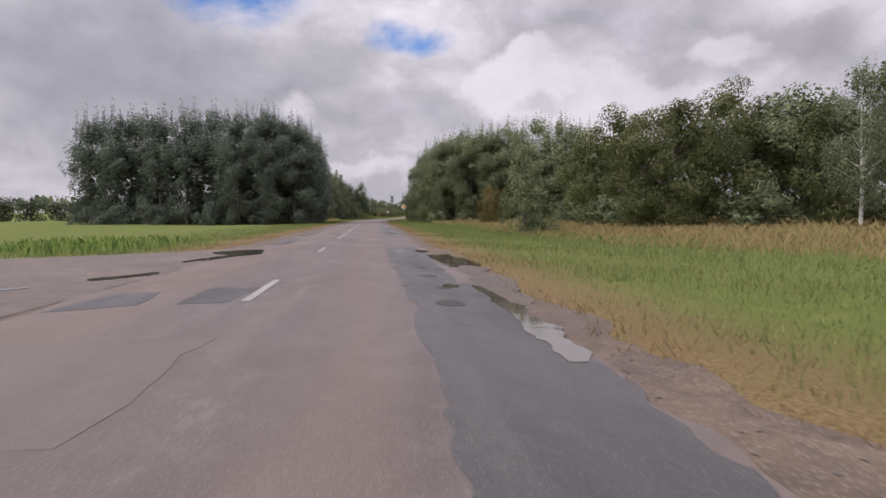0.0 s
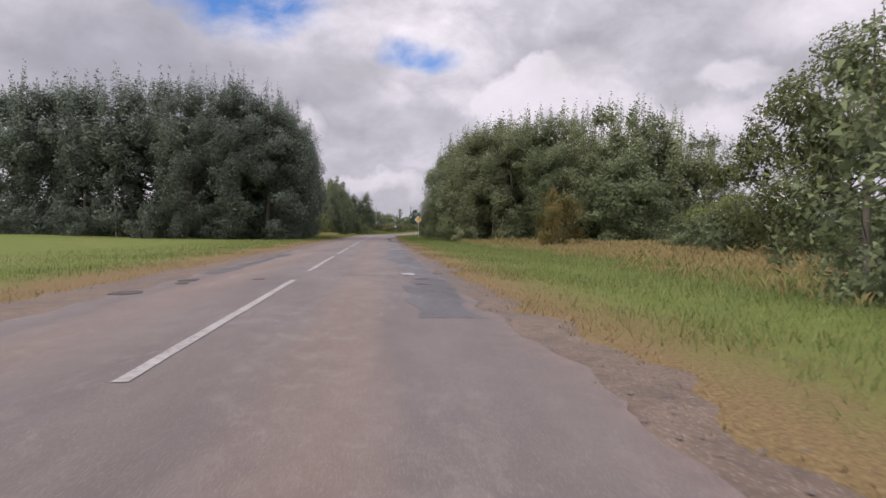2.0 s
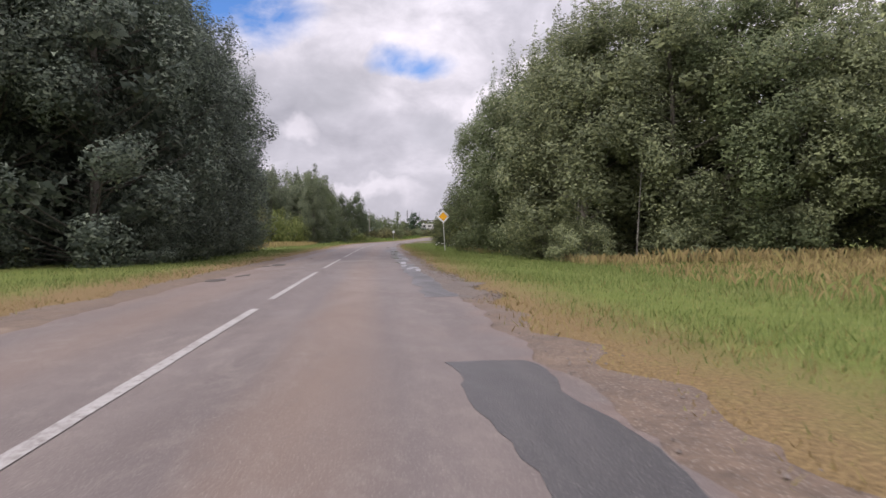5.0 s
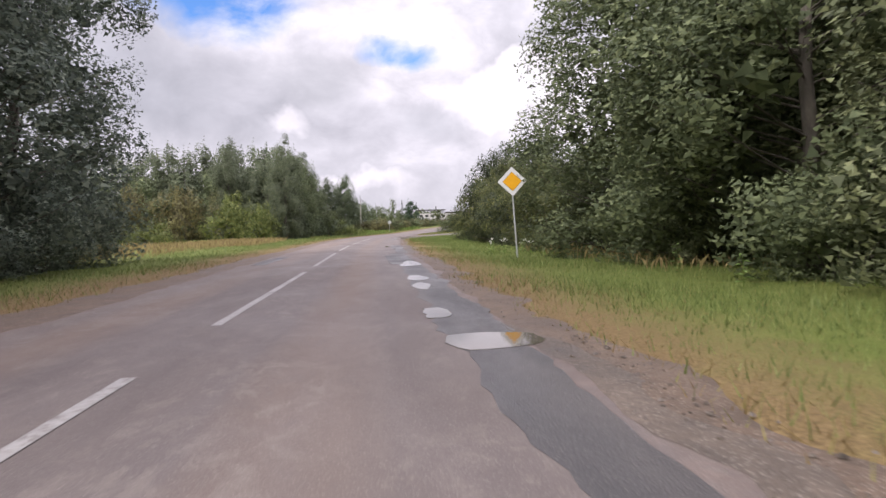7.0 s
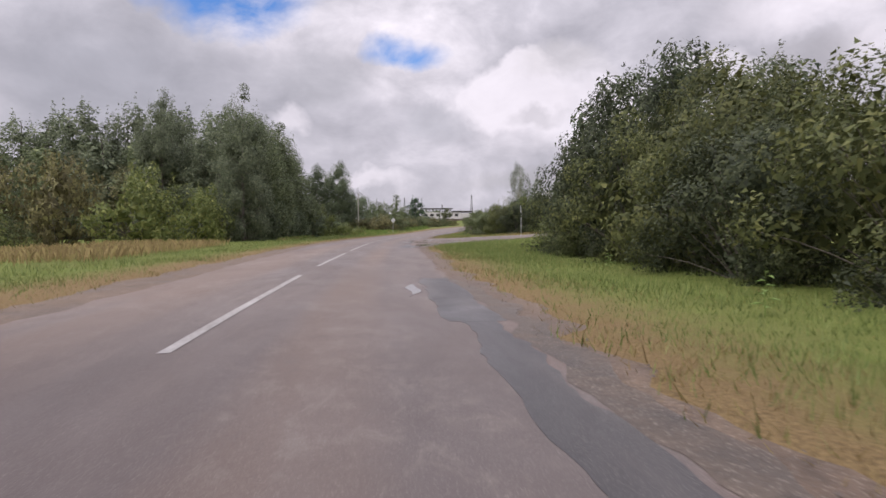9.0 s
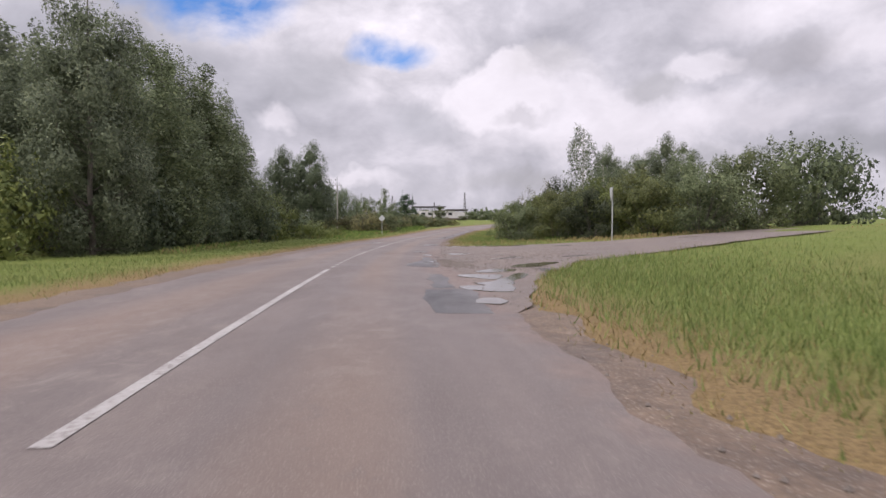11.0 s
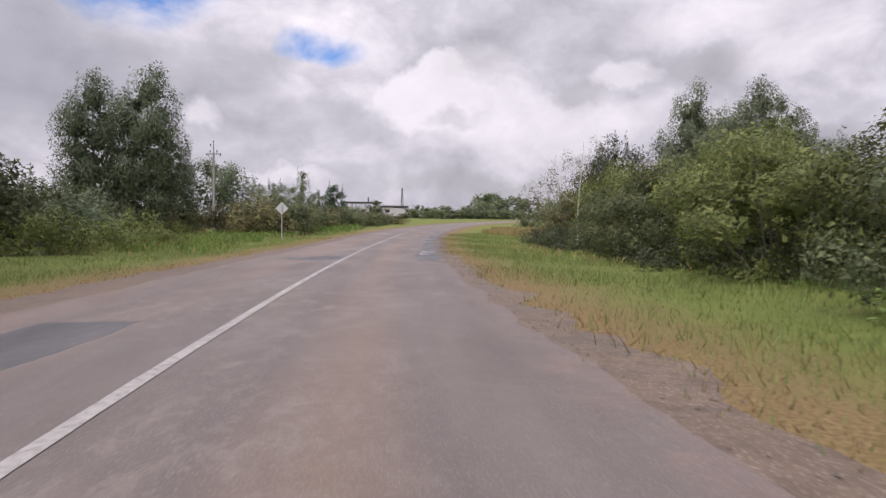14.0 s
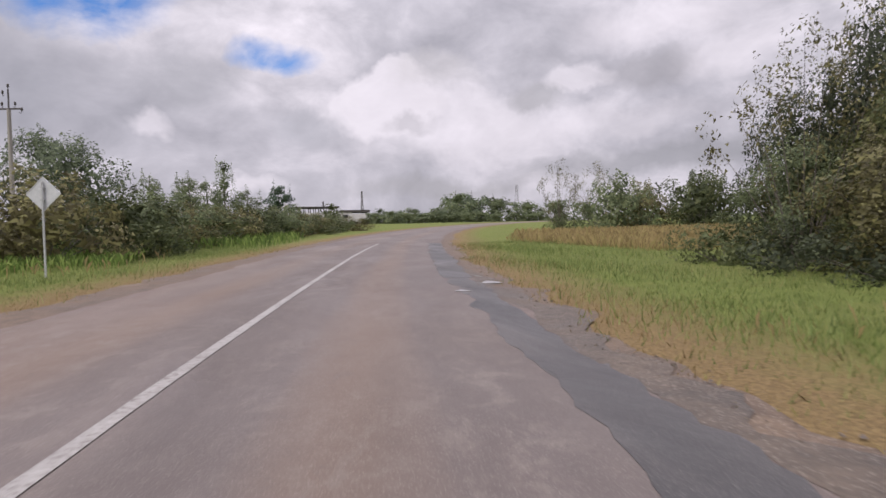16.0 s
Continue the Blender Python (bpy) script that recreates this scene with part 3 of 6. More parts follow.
slab("side_track", [(12.0, 259), (13.4, 266), (6, 268), (-8, 270), (-8, 265.5), (5, 263)], GRAVEL, 0.008, 0.10, 7, "short gravel track off the road", "side track", 0.8)

# dark repairs along the worn edge, and the pale and dark patches in the lanes
REPAIRS = [(1, 6.9, 2.25, 3.5), (6.4, 10.8, 2.3, 3.5), (10.4, 21, 2.25, 3.3), (15.5, 23.6, 2.3, 3.4), (36, 41.2, 2.5, 3.4), (39.2, 47.9, 2.75, 3.5), (46.6, 52, 2.5, 3.5),
           (52, 62, 2.4, 3.5), (62, 75, 2.7, 3.5), (81.5, 90, 2.95, 3.6), (90, 97, 2.9, 3.55), (99, 104.2, 2.85, 3.5), (104, 112, 2.75, 3.5), (110, 118, 2.75, 3.4), (118, 125, 2.4, 3.3),
           (123.8, 127, 2.6, 3.3), (127.5, 134, 3.0, 3.5), (134, 141, 2.9, 3.6), (163.8, 167.4, 2.5, 3.4), (167.5, 171.2, 2.75, 3.2), (185.6, 187, 2.4, 3.0), (197.2, 199.8, 2.55, 3.5),
           (220, 226, 2.6, 3.6), (226, 232, 3.0, 3.6), (231, 241, 3.0, 3.6), (241, 262, 2.9, 3.6)]
for i, (y0, y1, a, b) in enumerate(REPAIRS):
    slab("asphalt_patch", ribbon(y0, y1, a, b, 3), PATCH, 0.0022 + 0.0008 * (i % 3), 0.05, 20 + i, "dark tarred repair along the road edge", "asphalt patch", 0.2)
for i, pts in enumerate(([(-0.65, 8.6), (-0.8, 10.5), (0.0, 10.5), (0.02, 8.6)], [(-2.2, 8.2), (-2.0, 10.0), (-1.4, 10.0), (-1.2, 8.6)],
                         [tuple(along(float(S(y)), d)[:2]) for y, d in ((219.8, -0.75), (220.4, -1.6), (221.0, -2.3), (222.6, -2.35), (222.5, -1.4), (223.3, -0.9), (223.6, -0.3), (221.4, -0.15), (220.6, -0.35))], ribbon(27, 33, -2.5, -1.9, 3), ribbon(120, 126, -2.4, -1.9, 3), ribbon(44, 58, -2.6, -2.1, 4), ribbon(203, 206, -2.4, -1.2))):
    slab("asphalt_patch", pts, PATCH, 0.0034, 0.04, 60 + i, "grey tarred repair in the lane", "asphalt patch")
slab("asphalt_patch", [(5.6, 180.4), (5.41, 177.9), (5.03, 176.8), (4.72, 175.6), (4.59, 174.7), (4.9, 174.2), (5.43, 173.9), (5.64, 174.7), (5.76, 175.7), (5.74, 176.6), (5.96, 178.0), (6.0, 180.1)],
     PATCH, 0.0030, 0.05, 68, "dark wet tarred repair at the junction", "asphalt patch", 0.25)
for i, (y0, y1, a, b) in enumerate(((3, 6, -1.7, 0.2), (28.3, 28.9, 1.2, 2.6), (44, 46, 1.0, 2.4))):
    slab("asphalt_patch", ribbon(y0, y1, a, b), PALE, 0.0036, 0.06, 70 + i, "faded pale repair in the lane", "asphalt patch")

# wet black earth along the torn edge of the lane
for i, (y0, y1, wide) in enumerate(((81.0, 93.0, 0.85), (7.5, 16.5, 0.7), (93.5, 105.0, 0.4), (222.0, 244.0, 0.5), (40.0, 52.0, 0.4), (126.0, 141.5, 0.4))):
    s0, s1 = float(S(y0)), float(S(y1))
    taper = lambda s, s0=s0, s1=s1, wide=wide, i=i: wide * np.sin(math.pi * np.clip((s - s0) / (s1 - s0), 0, 1)) ** 0.5 * (1 + 0.35 * wobble(s * 2.3, i) + ragged(s, i, 0.12))
    tagged(strip("mud_strip", MUD, s0, s1, 0.2, [lambda s: right_edge(s) - 0.06, lambda s, f=taper: right_edge(s) - 0.03 + 0.5 * f(s), lambda s, f=taper: right_edge(s) + f(s)], [0.003, 0.0, -0.012]),
           "dark wet earth along the torn road edge", "mud", kind="structure")

# damp hollows in the gravel of the junction
for i, (x, y, a, c) in enumerate(((6.5, 178.9, .4, .22), (8.45, 177.75, .75, .5), (7.3, 183.4, .6, .25), (8.9, 180.6, .4, .16), (7.45, 175.3, .25, .1), (6.9, 177.3, .3, .12))):
    slab("damp_patch", [(x + a * math.cos(t), y + c * math.sin(t) + 0.2 * c * math.cos(3 * t + i)) for t in np.arange(0, 6.2, 0.5)], WETSIDE, 0.0058 + 0.0002 * i, 0.05, 170 + i, "damp dark hollow in the gravel", "damp patch", 0.1)

HOLES = [(2.94, 8.16, .32, .35), (3.0, 12.0, .28, .45), (3.2, 10.0, .25, .3), (3.0, 14.0, .2, .3), (3.95, 15.4, .45, 1.4), (-2.5, 39.2, .35, .6), (-2.1, 41.2, .3, .4), (3.6, 45.2, .3, .35),
         (3.05, 43.0, .3, .25), (2.95, 41.5, .3, .2), (-2.25, 42.1, .4, .5), (-0.75, 42.4, .2, .12), (-2.5, 86.9, .4, .9), (-2.2, 96.3, .3, 1.6), (-2.6, 95.2, .3, .6), (-2.2, 89, .2, .8),
         (3.5, 120.4, .2, .3), (13.4, 186.0, .7, .45), (21.5, 188.3, .8, .35), (11.0, 177.2, .9, .35), (8.2, 171.9, .3, .8), (8.6, 177.9, .5, .2), (9.05, 178.0, .35, .16), (8.2, 177.55, .4, .15), (8.85, 178.45, .4, .12), (12.2, 190.5, .6, .2), (6.2, 180.4, .3, .5), (6.9, 176.4, .5, .25), (-1.6, 103.5, .25, .15)]
for i, (x, y, a, b) in enumerate(HOLES):
    slab("pothole", [(x + 0.62 * a * math.cos(t), y + 0.62 * b * math.sin(t)) for t in np.arange(0, 6.2, 0.55)], HOLE, 0.0076, 0.045, 90 + i, "dark muddy pothole in the broken asphalt", "pothole", 0.3)

PUDDLES = [[(7.45, 173.1), (8.0, 174.1), (8.6, 174.7), (9.2, 174.9), (9.5, 174.5), (8.7, 173.4), (8.2, 173.0), (7.7, 172.95)], [(3.55, 4.6), (3.5, 6.5), (3.64, 8.6), (3.67, 9.4), (3.65, 10.3), (3.77, 10.3), (3.78, 9.3), (3.9, 8.2), (3.9, 6.2), (3.8, 4.6)],
           [(3.43, 18.9), (3.62, 17.7), (3.56, 16.8), (3.63, 15.8), (3.67, 14.8), (3.7, 14.1), (3.95, 14.1), (4.04, 14.9), (4.35, 14.6), (4.6, 14.8), (4.62, 15.7), (4.5, 16.3), (4.45, 17.2), (4.22, 18.0), (4.3, 18.9), (3.85, 18.7)],
           [(3.29, 20.2), (3.3, 21.5), (3.5, 21.55), (3.75, 20.8), (3.72, 20.2), (3.5, 19.9)], [(3.11, 10.4), (3.28, 10.7), (3.43, 10.4), (3.3, 10.0), (3.17, 10.0)],
           [(-3.6, 12.5), (-2.6, 14.0), (-2.4, 13.4), (-3.3, 12.0)], [(-3.0, 16.6), (-1.6, 20.2), (-1.7, 20.9), (-2.3, 20.4), (-3.2, 17.2)], [(-3.5, 21.5), (-1.9, 23.4), (-1.7, 20.3), (-2.1, 19.6), (-3.0, 20.2)],
           [(-5.2, 10.2), (-4.0, 11.2), (-3.7, 11.0), (-4.9, 9.9)],
           [(2.6, 44.5), (3.0, 44.3), (2.9, 45.1), (2.55, 45.2)], [(2.95, 96.3), (3.2, 96.0), (3.2, 97.2), (2.9, 97.2)], [(3.05, 91.8), (3.5, 93.3), (3.45, 94.0), (3.0, 92.5)],
           [(2.8, 94.2), (3.15, 94.2), (3.1, 95.3), (2.75, 95.0)], [(2.8, 97.6), (3.3, 96.8), (3.2, 98.8), (2.75, 98.6)], [(2.8, 103.2), (3.8, 103.4), (3.8, 104.2), (2.9, 104.4)], [(2.75, 105.5), (3.1, 105.5), (3.1, 106.6), (2.7, 106.5)],
           [(3.25, 91.0), (3.45, 90.8), (3.5, 92.4), (3.3, 92.2)], [(2.95, 116.8), (3.6, 117.2), (3.7, 118.4), (2.9, 118.0)], [(2.8, 109.4), (3.15, 109.4), (3.3, 110.6), (2.9, 111.0)], [(2.85, 111.4), (3.35, 111.6), (3.3, 113.0), (2.9, 113.0)],
           [(3.0, 118.2), (3.7, 118.0), (3.55, 120.1), (3.2, 120.0)], [(4.95, 164.8), (5.4, 164.5), (5.4, 165.4), (5.0, 165.4)],
           [(5.53, 168.2), (5.76, 168.5), (6.1, 168.7), (6.55, 169.6), (6.98, 170.6), (7.3, 171.0), (7.4, 170.5), (6.95, 169.6), (6.6, 168.9), (6.3, 167.8), (6.15, 167.0), (5.97, 166.5), (5.5, 166.5), (5.16, 166.9), (5.06, 167.4), (5.16, 167.66), (5.4, 167.7), (5.63, 167.65), (5.68, 168.0)],
           [(5.53, 170.6), (5.78, 170.8), (6.25, 170.75), (6.67, 170.6), (6.7, 170.3), (6.29, 169.3), (6.05, 169.25), (5.79, 169.64), (5.56, 170.1)], [(6.16, 172.0), (6.45, 172.3), (6.98, 172.7), (7.4, 172.6), (7.42, 172.15), (7.2, 171.65), (6.71, 171.35), (6.28, 171.45)], [(5.36, 176.7), (5.57, 177.0), (5.8, 177.4), (5.8, 177.0), (5.74, 176.6), (5.5, 176.62)],
           
           [(6.98, 182.3), (7.45, 183.3), (7.9, 183.2), (8.1, 182.8), (7.65, 182.2)], [(5.86, 181.6), (5.93, 182.7), (6.5, 182.7), (6.22, 181.5)], [(7.0, 183.6), (7.6, 183.0), (7.5, 184.0)],
           [(8.7, 193.9), (9.2, 193.45), (9.45, 192.6), (10.0, 192.4), (10.0, 193.0), (9.35, 194.6), (8.95, 195.0)],
           [(3.0, 136.6), (3.2, 138.0), (3.1, 139.4), (2.98, 138.0)], [(12.9, 226.9), (13.7, 227.2), (13.3, 227.9)], [(12.85, 226.4), (13.6, 226.2), (13.5, 225.7), (12.8, 225.8)], [(12.5, 223.8), (12.9, 223.9), (12.75, 225.1), (12.5, 225.0)],
           [(16.4, 238.7), (17.0, 238.6), (16.9, 239.3)], [(15.4, 237.5), (15.9, 237.35), (15.8, 237.8)]]


def rounded(points):
    """The same outline with its corners worn round."""
    p = np.array(points, float)
    for _ in range(2):
        q = np.roll(p, -1, 0)
        p = np.stack((0.8 * p + 0.2 * q, 0.2 * p + 0.8 * q), 1).reshape(-1, 2)
    return p


for i, pts in enumerate(PUDDLES):
    edge = rounded(pts)
    slab("puddle", edge, WATER, 0.0092, 0.045, 130 + i, "shallow rain puddle reflecting the sky", "puddle", 0.14)

slab("puddle", [(10.05, 192.0), (10.15, 191.1), (10.8, 190.1), (11.6, 189.5), (12.5, 189.2), (12.2, 189.8), (11.7, 190.5), (11.0, 191.3), (10.6, 191.4)], MUDWATER, 0.0092, 0.09, 199, "brown muddy puddle along the grass edge", "puddle", 0.22)

# centre line: single dashes, then long dashes, then a short-dash stretch at the junction and a solid line
DASHES = [(-3.5, -0.5), (8.7, 11.6), (20.6, 23.6), (32.4, 42.2), (45.4, 55.2), (58.0, 67.6), (70.3, 79.6), (81.2, 90.4), (93.1, 102.7), (105.5, 115.3), (118.1, 128.9), (132.2, 142.0),
          (145.6, 155.6), (158.6, 173.4)]
DASHES += [(174.25 + 1.12 * k, 174.8 + 1.12 * k) for k in range(8)] + [(183.0, 186.7)] + [(187.3 + 1.06 * k, 187.85 + 1.06 * k) for k in range(5)] + [(192.4, 262.0)]
for i, (y0, y1) in enumerate(DASHES):
    s = np.linspace(S(y0), S(y1), max(3, int((y1 - y0) / 0.4) + 2))
    w = 0.064
    rows = []
    for k, side in enumerate((-w, w)):
        p = along(s, side + wobble(s * 3, i + k, 0.006))
        rows.append(np.c_[p, surf(p[:, 0], p[:, 1]) + 0.0064])
    v, f = sheet(np.transpose(rows, (1, 0, 2)))
    tagged(part("road_marking", mesh_of("road_marking", v, f, PAINT)), "worn white dash of the centre line" if y1 - y0 < 20 else "solid white centre line through the bend", "road marking", kind="structure")


def stones():
    """Loose gravel on the shoulders and at the junction."""
    rng = np.random.default_rng(3)
    n = 3000
    y = np.where(rng.random(n) < 0.08, rng.uniform(81, 104, n), rng.uniform(-5, 235, n))
    p = along(S(y), 3.62 + np.abs(rng.normal(0.3, 0.35, n)))
    m = 500
    q = np.r_[np.c_[rng.normal(7.6, 2.2, m), rng.normal(180.5, 5.0, m)], np.c_[rng.normal(6.2, 0.35, 900), rng.normal(174.6, 0.7, 900)], np.c_[rng.normal(6.2, 0.25, 700), rng.normal(176.7, 0.8, 700)], np.c_[rng.normal(7.6, 0.5, 400), rng.normal(172.6, 0.8, 400)], np.c_[rng.normal(10.0, 1.6, 700), rng.normal(178.0, 1.8, 700)]]
    q = np.r_[q, np.c_[rng.normal(9.0, 2.4, 1300), rng.normal(179.0, 3.4, 1300)]]
    p = np.r_[p, q[(q[:, 0] > 5.4) & (q[:, 0] < 14) & (q[:, 1] > 170.4 + (q[:, 0] - 7.6) * 0.9)]]
    c = np.c_[p, surf(p[:, 0], p[:, 1]) - 0.002]
    size = 0.006 + 0.024 * rng.random(len(c)) ** 1.6
    size *= np.where(p[:, 0] > 5.4, np.where((p[:, 1] > 165) & (p[:, 1] < 195), 1.25, 1.0), 1.0)
    oct_ = np.array([(1, 0, 0), (0, 1, 0), (-1, 0, 0), (0, -1, 0), (0, 0, .8)])
    v = c[:, None] + oct_[None] * size[:, None, None] * rng.uniform(0.6, 1.3, (len(c), 5, 1))
    f = np.array([(0, 1, 4), (1, 2, 4), (2, 3, 4), (3, 0, 4)])[None] + 5 * np.arange(len(c))[:, None, None]
    tagged(part("gravel", mesh_of("gravel", v.reshape(-1, 3), f.reshape(-1, 3), STONE)), "loose grey pebbles on the road shoulder", "gravel", kind="stuff")


stones()


def clods():
    """Dark clods and torn turf along the lane's broken edge."""
    rng = np.random.default_rng(9)
    p = []
    for y0, y1, d0, d1, n in ((81.5, 84.5, 4.2, 5.0, 260), (86, 92, 3.75, 4.5, 620), (92, 104, 3.8, 4.3, 320), (8, 15, 3.7, 4.3, 90), (222, 244, 3.75, 4.3, 160)):
        p.append(along(S(rng.uniform(y0, y1, n)), rng.normal((d0 + d1) / 2, (d1 - d0) / 3.4, n)))
    p = np.concatenate(p)
    c = np.c_[p, surf(p[:, 0], p[:, 1]) - 0.006]
    size = 0.011 + 0.03 * rng.random(len(c)) ** 3
    shape = np.array([(1, 0, 0), (.3, .9, 0), (-.8, .6, 0), (-.8, -.6, 0), (.3, -.9, 0), (.5, .2, .6), (-.4, .4, .7), (-.2, -.5, .55)])
    v = c[:, None] + shape[None] * size[:, None, None] * rng.uniform(0.6, 1.3, (len(c), 8, 1))
    tri = np.array([(0, 1, 5), (1, 2, 6), (2, 3, 6), (3, 4, 7), (4, 0, 7), (0, 5, 7), (1, 6, 5), (3, 7, 6), (5, 6, 7)])
    f = tri[None] + 8 * np.arange(len(c))[:, None, None]
    tagged(part("clods", mesh_of("clods", v.reshape(-1, 3), f.reshape(-1, 3), CLOD)), "dark clods of earth along the broken road edge", "soil clods", kind="stuff")


clods()


# ---- trees and bushes ----
def tube(path, radii, sides):
    """A tapered tube along a path: points and quads."""
    path = np.asarray(path, float)
    d = np.gradient(path, axis=0)
    d /= np.linalg.norm(d, axis=1)[:, None] + 1e-9
    side = np.cross(d, (0.3, 0.2, 1.0) if abs(d[0][2]) < 0.9 else (1.0, 0.1, 0.0))
    side /= np.linalg.norm(side, axis=1)[:, None] + 1e-9
    other = np.cross(d, side)
    a = np.arange(sides) * 2 * math.pi / sides
    ring = np.cos(a)[None, :, None] * side[:, None] + np.sin(a)[None, :, None] * other[:, None]
    v = path[:, None] + ring * np.asarray(radii)[:, None, None]
    i = np.arange(len(path) * sides).reshape(len(path), sides)
    j = np.roll(i, -1, 1)
    return v.reshape(-1, 3), np.stack((i[:-1], j[:-1], j[1:], i[1:]), -1).reshape(-1, 4)


def joined(pieces):
    vs, fs, n = [], [], 0
    for v, f in pieces:
        vs.append(v)
        fs.append(f + n)
        n += len(v)
    return np.concatenate(vs), np.concatenate(fs)


def leaves(centres, normals, size, rng, ratio=0.62, hang=0.0):
    """Diamond leaves, one a point, lying about across their normals."""
    n = len(centres)
    nor = normals + rng.normal(0, 0.5, (n, 3))
    nor /= np.linalg.norm(nor, axis=1)[:, None] + 1e-9
    a = np.cross(nor, rng.normal(0, 1, (n, 3)))
    a[:, 2] -= hang
    a /= np.linalg.norm(a, axis=1)[:, None] + 1e-9
    b = np.cross(nor, a)
    L = np.reshape(size, (-1, 1)) * rng.uniform(0.6, 1.3, (n, 1))
    v = np.stack((centres - a * L / 2, centres + b * L * ratio / 2, centres + a * L / 2, centres - b * L * ratio / 2), 1)
    return v.reshape(-1, 3), np.arange(4 * n).reshape(n, 4)


def unit(v):
    return v / (np.linalg.norm(v, axis=-1, keepdims=True) + 1e-9)


def leafy_mesh(name, centres, facing, size, rng, mat, ratio=0.7, hang=0.0):
    """Three-cornered leaves, one a point; each is lit as part of the clump that it belongs to."""
    n = len(centres)
    facing = unit(facing)
    nor = unit(facing + rng.normal(0, 0.5, (n, 3)))
    a = np.cross(nor, rng.normal(0, 1, (n, 3)))
    a[:, 2] -= hang
    a = unit(a - nor * (a * nor).sum(1, keepdims=True))
    b = np.cross(nor, a)
    L = np.reshape(size, (-1, 1)) * (0.55 + 0.5 * rng.random((n, 1)) + 0.9 * rng.random((n, 1)) ** 5)
    v = np.stack((centres - a * L * 0.45 - b * L * ratio / 2, centres + a * L * 0.65, centres - a * L * 0.45 + b * L * ratio / 2), 1)
    me = mesh_of(name, v.reshape(-1, 3), np.arange(3 * n).reshape(n, 3), mat, None, False)
    lit = unit(0.45 * facing + 0.55 * nor)
    me.normals_split_custom_set_from_vertices(np.repeat(lit, 3, 0).astype(np.float32).tolist())
    return me


def spread_clumps(rng, H, R, base, env, count, rad, lobes=0.12, stretch=1.0, led=False):
    """Leafy clumps gathered on boughs, which fill a crown whose outline is env(share of height): centres, radii, outward directions of clump and crown."""
    n = max(6, count // 7)
    g = np.linspace(0, 1, 200)
    e = np.array([env(t) for t in g])
    w = np.cumsum(e + 0.06)
    ts = np.interp((np.arange(n) + rng.random(n)) / n, w / w[-1], g)
    az = np.arange(n) * 2.39996 + rng.normal(0, 0.3, n)
    ts = ts * (0.95 if led else 1.0)
    e = np.interp(ts, g, e)
    p = rng.uniform(0, 6.28, 3)
    lobe = 1 + lobes * np.sin(2 * az + p[0] + 4 * ts) + 0.7 * lobes * np.sin(5 * az + p[1] + 9 * ts) + 0.6 * lobes * np.sin(13 * ts + p[2])
    wide = np.minimum(math.sqrt(2 * math.pi * R * (H - base) * 0.75 / n / math.pi) * 0.88 / stretch ** 0.5, 0.62 * R * e + 0.12 * R) * rng.uniform(0.75, 1.2, n)
    q = np.maximum(R * e * lobe - wide * 0.85, 0.04 * R)
    B = np.c_[q * np.cos(az), q * np.sin(az), base + (H - base) * np.clip(ts, 0.02, 0.97) - np.where(ts > 0.6, 0.5, 0.0) * wide * (1 if led else stretch)]
    crown = unit(np.c_[np.cos(az), np.sin(az), (ts - 0.45) * 1.5])
    i = np.repeat(np.arange(n), 7)
    d = unit(unit(rng.normal(0, 1, (7 * n, 3))) + 0.9 * crown[i] + np.array((0, 0, 0.25)))
    C = B[i] + d * (wide[i] * rng.uniform(0.5, 0.95, 7 * n))[:, None] * np.array((1, 1, stretch))
    C[:, 2] = np.clip(C[:, 2], base + 0.1, H)
    r = np.minimum(rad * rng.uniform(0.65, 1.3, 7 * n), wide[i] * 0.75)
    return C, r, unit(d + 0.4 * crown[i]), B, wide, crown


def fill_clumps(rng, C, r, out, per, tall=1.0, rad=1.0):
    """Leaf centres and facings over the clumps; larger clumps carry more leaves."""
    m = np.maximum(5, (per * (r / rad) ** 1.6).astype(int))
    i = np.repeat(np.arange(len(C)), m)
    d = unit(unit(rng.normal(0, 1, (len(i), 3))) + 0.45 * out[i])
    q = r[i] * (0.45 + 0.65 * rng.random(len(i)) ** 0.8)
    P = C[i] + d * q[:, None] * np.array((1, 1, tall))
    return P, 0.7 * d + 0.8 * out[i] + np.array((0, 0, 0.2))


def limbs_to(rng, C, r, trunk, hs, every, steep, thick):
    """Limbs from the trunk to every so many clumps."""
    wood = []
    for c, rr in list(zip(C, r))[::every]:
        q = math.hypot(c[0], c[1])
        z = max(0.25, min(c[2] - steep * q, hs[-1]))
        foot = np.array((np.interp(z, hs, trunk[:, 0]), np.interp(z, hs, trunk[:, 1]), z))
        u = np.linspace(0, 1, 5)[:, None]
        bow = np.array((c[0] - foot[0], c[1] - foot[1], 0)) * 0.18
        wood.append(tube(foot + (c - foot) * u + bow * (u - u * u) * 2, (thick * (0.4 + q) * (1.1 - u[:, 0]) + 0.006), 4))
    return wood


